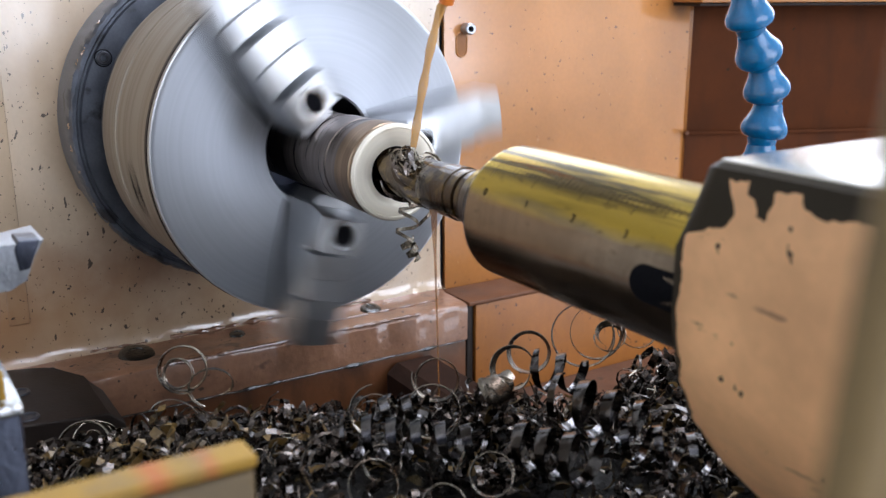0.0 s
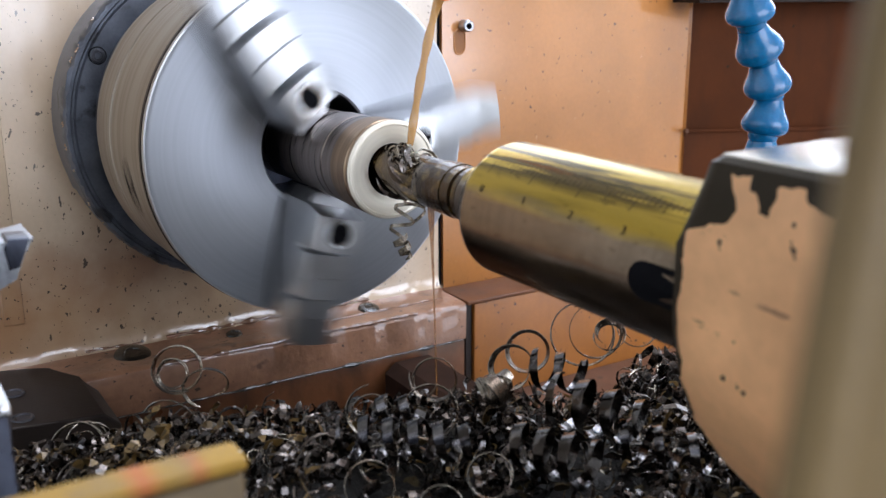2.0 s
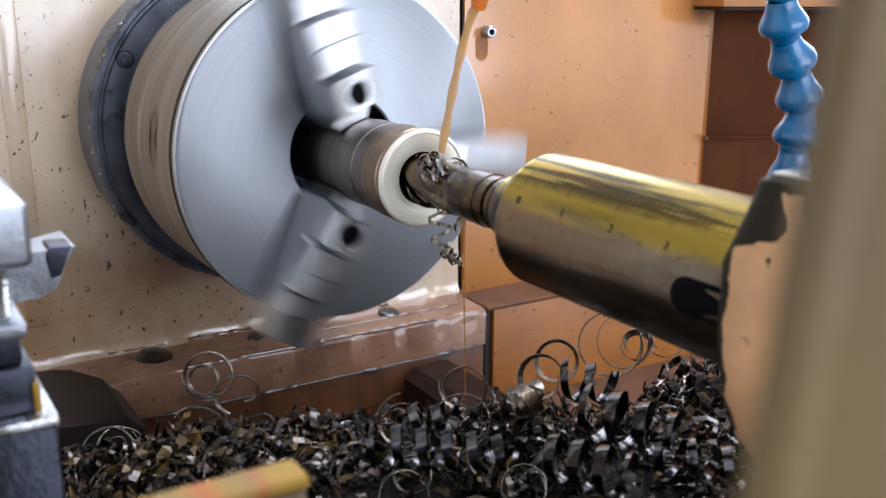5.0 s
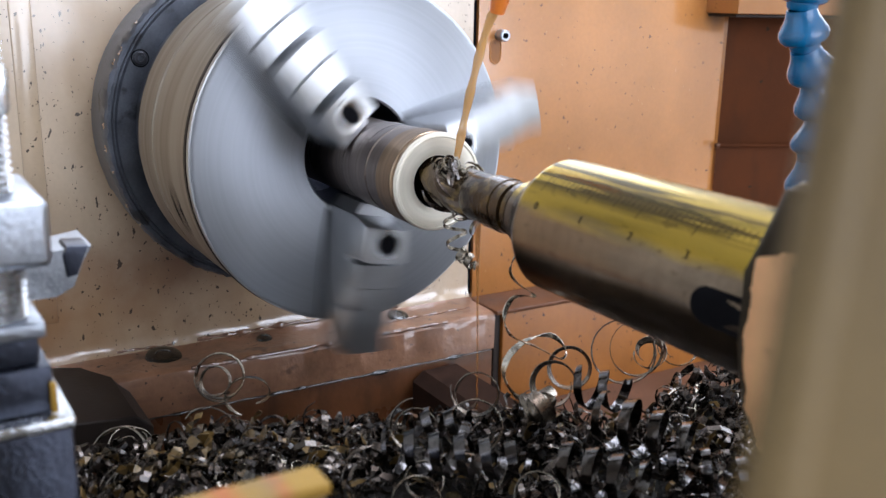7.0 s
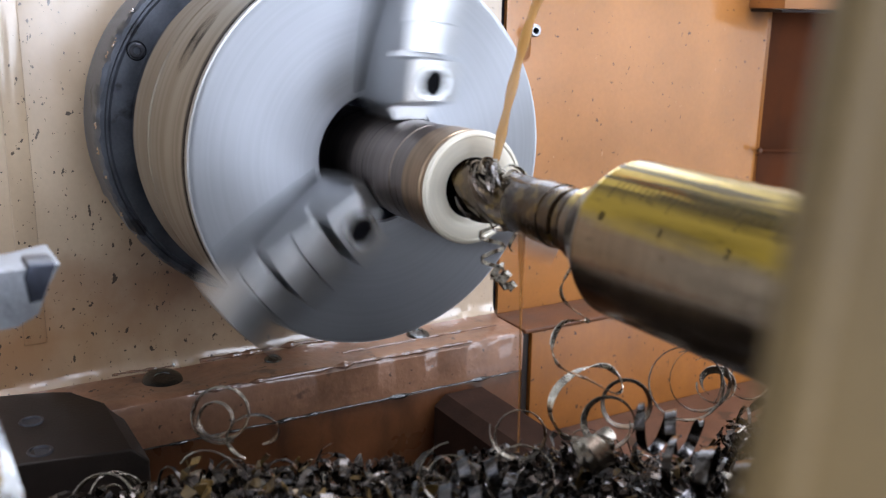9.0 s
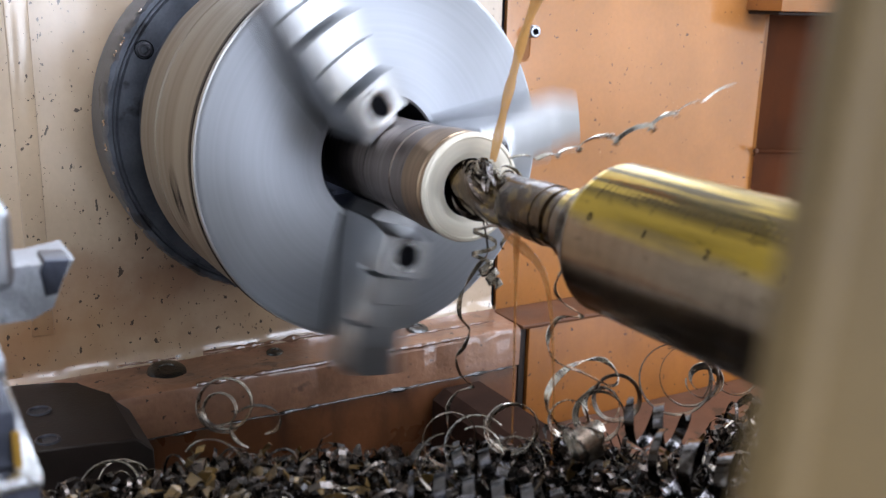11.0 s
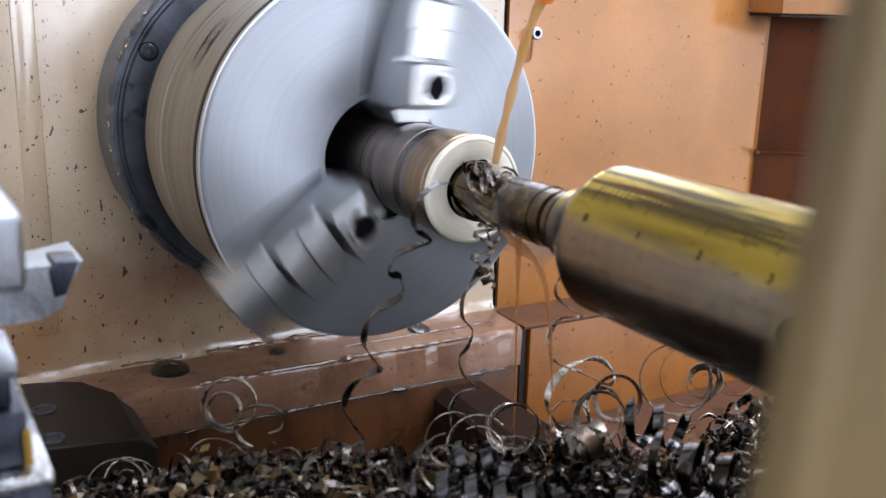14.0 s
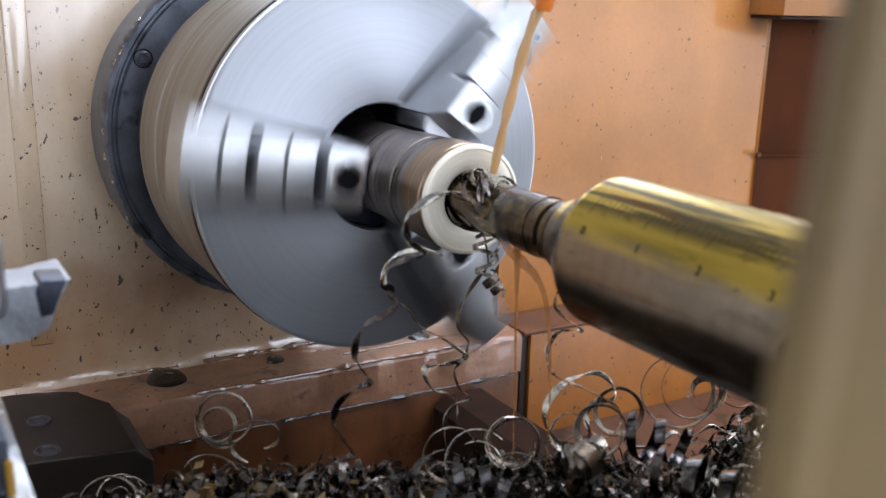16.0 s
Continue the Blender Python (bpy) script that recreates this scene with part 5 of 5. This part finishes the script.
HANG_B = string_chip("swarf_string", [(1.06, -0.02, -0.12), (1.05, 0.014, -0.269), (1.05, -0.038, -0.329), (1.05, -0.087, -0.397), (1.05, -0.129, -0.477), (1.05, -0.129, -0.558), (1.05, -0.075, -0.627), (1.05, -0.094, -0.701), (1.05, -0.137, -0.754), (1.05, -0.112, -0.851), (1.05, -0.045, -0.912), (1.05, -0.128, -0.924), (1.05, -0.181, -0.998), (1.05, -0.161, -1.134), (1.05, -0.039, -1.235), (1.05, 0.055, -1.338)], 0.004, 4.0, 0.026, "bright curly string of swarf hanging from the drill", 5)
HANG_C = string_chip("swarf_string", [(1.62, 0.03, -0.15), (1.55, 0.025, -0.29), (1.55, 0.06, -0.368), (1.57, 0.148, -0.439), (1.53, 0.059, -0.45), (1.53, 0.012, -0.528), (1.55, 0.043, -0.629), (1.58, 0.174, -0.699), (1.58, 0.321, -0.785), (1.55, 0.383, -0.759), (1.52, 0.312, -0.685), (1.52, 0.172, -0.678), (1.53, 0.05, -0.733), (1.55, 0.008, -0.824), (1.56, 0.085, -0.937), (1.55, 0.214, -1.019), (1.55, 0.19, -1.16)], 0.004, 4.0, 0.034, "bright broad looping string of swarf hanging below the quill", 8, GLINT)
HANG_D = coolant_run()
HANG_E = string_chip("swarf_string", [(1.10, -0.12, 0.05), (1.20, -0.28, 0.12), (1.28, -0.42, 0.11), (1.28, -0.52, 0.053), (1.28, -0.532, -0.014), (1.28, -0.48, -0.078), (1.30, -0.381, -0.112), (1.26, -0.467, -0.095), (1.26, -0.573, -0.115), (1.28, -0.623, -0.179), (1.28, -0.597, -0.262), (1.28, -0.515, -0.335), (1.28, -0.453, -0.417), (1.28, -0.331, -0.496), (1.30, -0.24, -0.577), (1.26, -0.314, -0.614), (1.26, -0.409, -0.615), (1.28, -0.386, -0.708), (1.28, -0.279, -0.765), (1.28, -0.258, -0.903)], 0.004, 3.0, 0.032, "bright looping string of swarf fresh off the drill", 2, GLINT)
FLYER = string_chip("flying_chip", [(0.95, 0.19, 0.14), (0.95, 0.42, 0.13), (0.95, 0.66, 0.18), (0.95, 0.95, 0.22), (0.95, 1.25, 0.33), (0.95, 1.60, 0.46)], 0.050, 7.5, 0.026, "bright curl of swarf thrown off by the cut", 4, GLINT)
FLYER_B = string_chip("flying_chip", [(0.95, 0.59, 0.34), (0.95, 0.65, 0.28), (0.95, 0.74, 0.27), (0.95, 0.82, 0.34), (0.95, 0.92, 0.3), (0.95, 1.02, 0.35), (0.95, 1.11, 0.3), (0.95, 1.19, 0.35), (0.95, 1.29, 0.32), (0.95, 1.38, 0.38)], 0.014, 4.0, 0.026, "short bright curl of swarf flung past the cover panel", 7, GLINT, (4, 7))


def dangling_curl():
    """A knot of loose curls that hangs under the drill and swings with the cut."""
    rng = random.Random(31)
    bm = bmesh.new()
    coil(bm, (1.12, -0.03, -0.12), (1.16, -0.08, -0.34), 0.05, 2.2, 0.018, 0.004, rng, 0.8, 0.2, 18)
    coil(bm, (1.15, -0.06, -0.30), (1.20, -0.02, -0.40), 0.035, 2.4, 0.03, 0.004, rng, 0.7, 0.2, 16)
    coil(bm, (1.08, 0.03, -0.10), (1.14, 0.06, -0.24), 0.06, 1.3, 0.016, 0.004, rng, 0.7, 0.2, 18)
    return single("swarf_knot", bm, CHIP_BRIGHT, "loose knot of steel curls swinging under the drill", "swarf", (1.12, 0, -0.11))


KNOT = dangling_curl()


def late_curl(c, r, normal, turns, w, seed):
    """A broad bright curl that comes off the cut and lands on the heap."""
    bm = bmesh.new()
    loops(bm, c, r, normal, turns, w, random.Random(seed), 0.2, 30, 0.05, 0.004, 0.2)
    return single("swarf_loop", bm, GLINT if seed % 2 else CHIP_BRIGHT, "bright broad loop of fresh swarf on the heap", "swarf", (c[0], c[1], c[2] - r), "fresh loops of swarf")


LATE = [late_curl((1.45, -0.268, -1.00), 0.13, (0.7, -0.6, 0.3), 1.2, 0.028, 1), late_curl((1.45, -0.082, -0.96), 0.12, (0.6, -0.5, 0.6), 0.8, 0.05, 3),
        late_curl((1.45, 0.215, -0.96), 0.10, (0.75, -0.6, 0.2), 1.1, 0.045, 5), late_curl((1.45, -0.40, -0.93), 0.115, (0.85, -0.4, 0.1), 0.9, 0.024, 2),
        late_curl((1.50, 0.36, -0.90), 0.09, (0.5, -0.7, 0.5), 1.3, 0.034, 7)]


# ---- what moves ----
SPIN = [(0, 37.5), (0.5, 677.9), (1, 1315.8), (1.5, 1913.0), (2, 2557.3), (2.5, 3197.2), (3, 3840.9), (3.5, 4480.8), (4, 5116.0),
        (6.5, 8279.8), (7, 8922.6), (7.5, 9512.3), (8, 10156.4), (8.5, 10757.7), (11, 13957.8), (11.5, 14550.0), (12, 15195.6),
        (12.5, 15833.7), (13, 16473.7), (13.5, 17115.6), (14, 17756.9), (14.5, 18353.1), (15, 18994.0), (15.5, 19637.4), (16, 20238.9)]
FEED = [(0, 0.0), (4, 0.010), (8, 0.010), (11, 0.021), (13, 0.042), (16, 0.063)]
# board poses follow the camera's, so its edge keeps its place in view
BOARD_VIEW_ROWS = [
    (0.0, 0.4615, -0.1751, 1.1719, 74.66, 10.15, 55.40),
    (0.5, 0.4603, -0.1766, 1.1729, 74.68, 10.05, 55.24),
    (1.0, 0.4603, -0.1738, 1.1729, 74.63, 10.18, 55.23),
    (1.5, 0.4550, -0.1733, 1.1680, 74.63, 10.27, 55.26),
    (2.0, 0.4564, -0.1741, 1.1698, 74.63, 10.27, 55.32),
    (2.5, 0.4552, -0.1746, 1.1703, 74.66, 10.26, 55.33),
    (3.0, 0.4559, -0.1747, 1.1729, 74.63, 10.26, 55.36),
    (3.5, 0.4566, -0.1764, 1.1720, 74.62, 10.31, 55.33),
    (4.0, 0.4551, -0.1813, 1.1725, 74.67, 10.19, 55.49),
    (6.5, 0.4414, -0.1871, 1.1752, 74.72, 9.15, 56.30),
    (7.0, 0.4443, -0.1881, 1.1747, 74.85, 9.00, 56.41),
    (7.5, 0.4259, -0.1808, 1.1783, 75.22, 8.98, 56.49),
    (8.0, 0.3905, -0.1700, 1.1740, 75.63, 9.12, 56.89),
    (8.5, 0.3842, -0.1659, 1.1621, 75.47, 9.10, 56.98),
    (11.0, 0.3970, -0.1717, 1.1664, 75.07, 8.55, 57.23),
    (11.5, 0.3950, -0.1704, 1.1689, 75.08, 8.47, 57.29),
    (12.0, 0.3940, -0.1723, 1.1644, 75.03, 8.46, 57.26),
    (12.5, 0.3971, -0.1756, 1.1678, 75.00, 8.47, 57.30),
    (13.0, 0.3986, -0.1773, 1.1687, 75.01, 8.45, 57.28),
    (13.5, 0.3975, -0.1755, 1.1691, 75.00, 8.46, 57.28),
    (14.0, 0.4001, -0.1733, 1.1682, 75.03, 8.45, 57.31),
    (14.5, 0.3988, -0.1734, 1.1699, 74.96, 8.51, 57.34),
    (15.0, 0.3971, -0.1707, 1.1718, 74.97, 8.60, 57.36),
    (15.5, 0.3950, -0.1700, 1.1717, 75.00, 8.63, 57.34),
    (16.0, 0.3940, -0.1685, 1.1712, 74.99, 8.68, 57.30),
]


def between(rows, t):
    for (a, p), (b, q) in zip(rows, rows[1:]):
        if t <= b:
            return p + (q - p) * (t - a) / (b - a)
    return rows[-1][1]


def motions():
    turns = [(k / 30, pose(0, 0, AX, between(SPIN, k / 30) + 8.0)) for k in range(481)]
    walk(CK, turns)
    walk(WP, turns)
    for ob in (QL, DR, NEST):
        c = ob.location.copy()
        walk(ob, [(t, pose(c.x - f * R, c.y, c.z)) for t, f in FEED])
    c = KNOT.location.copy()
    walk(KNOT, [(k * 0.25, pose(c.x - between(FEED, k * 0.25) * R, c.y, c.z, 16 * math.sin(2.3 * k), 12 * math.sin(1.7 * k + 1), 40 * math.sin(0.8 * k))) for k in range(65)])
    walk(BOARD, [(t, pose(x, y, z, rx, ry, rz)) for t, x, y, z, rx, ry, rz in BOARD_VIEW_ROWS])

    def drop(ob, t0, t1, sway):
        # unseen inside the chuck until t0, then out along the drill to hang, swaying
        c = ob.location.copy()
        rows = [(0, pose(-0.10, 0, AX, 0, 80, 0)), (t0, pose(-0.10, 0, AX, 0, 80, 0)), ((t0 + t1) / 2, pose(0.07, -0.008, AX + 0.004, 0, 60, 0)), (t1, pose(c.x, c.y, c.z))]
        t = t1 + 0.5
        k = 1
        while t < 16:
            rows.append((t, pose(c.x, c.y, c.z, sway * math.sin(2.1 * k), sway * math.sin(1.3 * k + 1), sway * 2 * math.sin(1.7 * k))))
            t += 0.5
            k += 1
        rows.append((16, pose(c.x, c.y, c.z, 0, sway, 0)))
        walk(ob, rows)
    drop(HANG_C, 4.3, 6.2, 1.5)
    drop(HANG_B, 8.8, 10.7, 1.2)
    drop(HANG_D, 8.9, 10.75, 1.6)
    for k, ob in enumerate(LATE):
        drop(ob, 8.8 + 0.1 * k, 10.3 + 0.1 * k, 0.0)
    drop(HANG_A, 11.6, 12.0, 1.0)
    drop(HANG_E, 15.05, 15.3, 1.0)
    c = FLYER.location.copy()
    # the flying chips are kept out of view inside the chuck until thrown
    unseen_start = pose(-0.10, 0, AX, 0, 0, 90)
    away = pose(0.30, 1.25, 0.002, 60, 0, 20)
    walk(FLYER, [(0, unseen_start), (10.85, unseen_start), (10.96, pose(c.x, c.y - 0.008, c.z - 0.002, -4, 0, 8)), (11.0, pose(c.x, c.y, c.z)), (11.04, pose(c.x, c.y + 0.010, c.z + 0.003, 4, 0, -8)),
                 (11.18, pose(c.x + 0.04, c.y + 0.42, c.z + 0.05, 20, 0, -20)), (11.6, away), (16, away)])
    c = FLYER_B.location.copy()
    rest = pose(c.x + 0.02, c.y + 0.02, c.z - 0.150, 8, 0, -30)
    walk(FLYER_B, [(0, unseen_start), (13.34, unseen_start), (13.46, pose(c.x, c.y - 0.010, c.z + 0.001, -6, 0, 10)), (13.5, pose(c.x, c.y, c.z)), (13.6, pose(c.x, c.y - 0.002, c.z - 0.010, 2, 0, -4)),
                   (13.7, pose(c.x, c.y + 0.004, c.z - 0.035, 6, 0, -10)), (13.85, rest), (16, rest)])


motions()
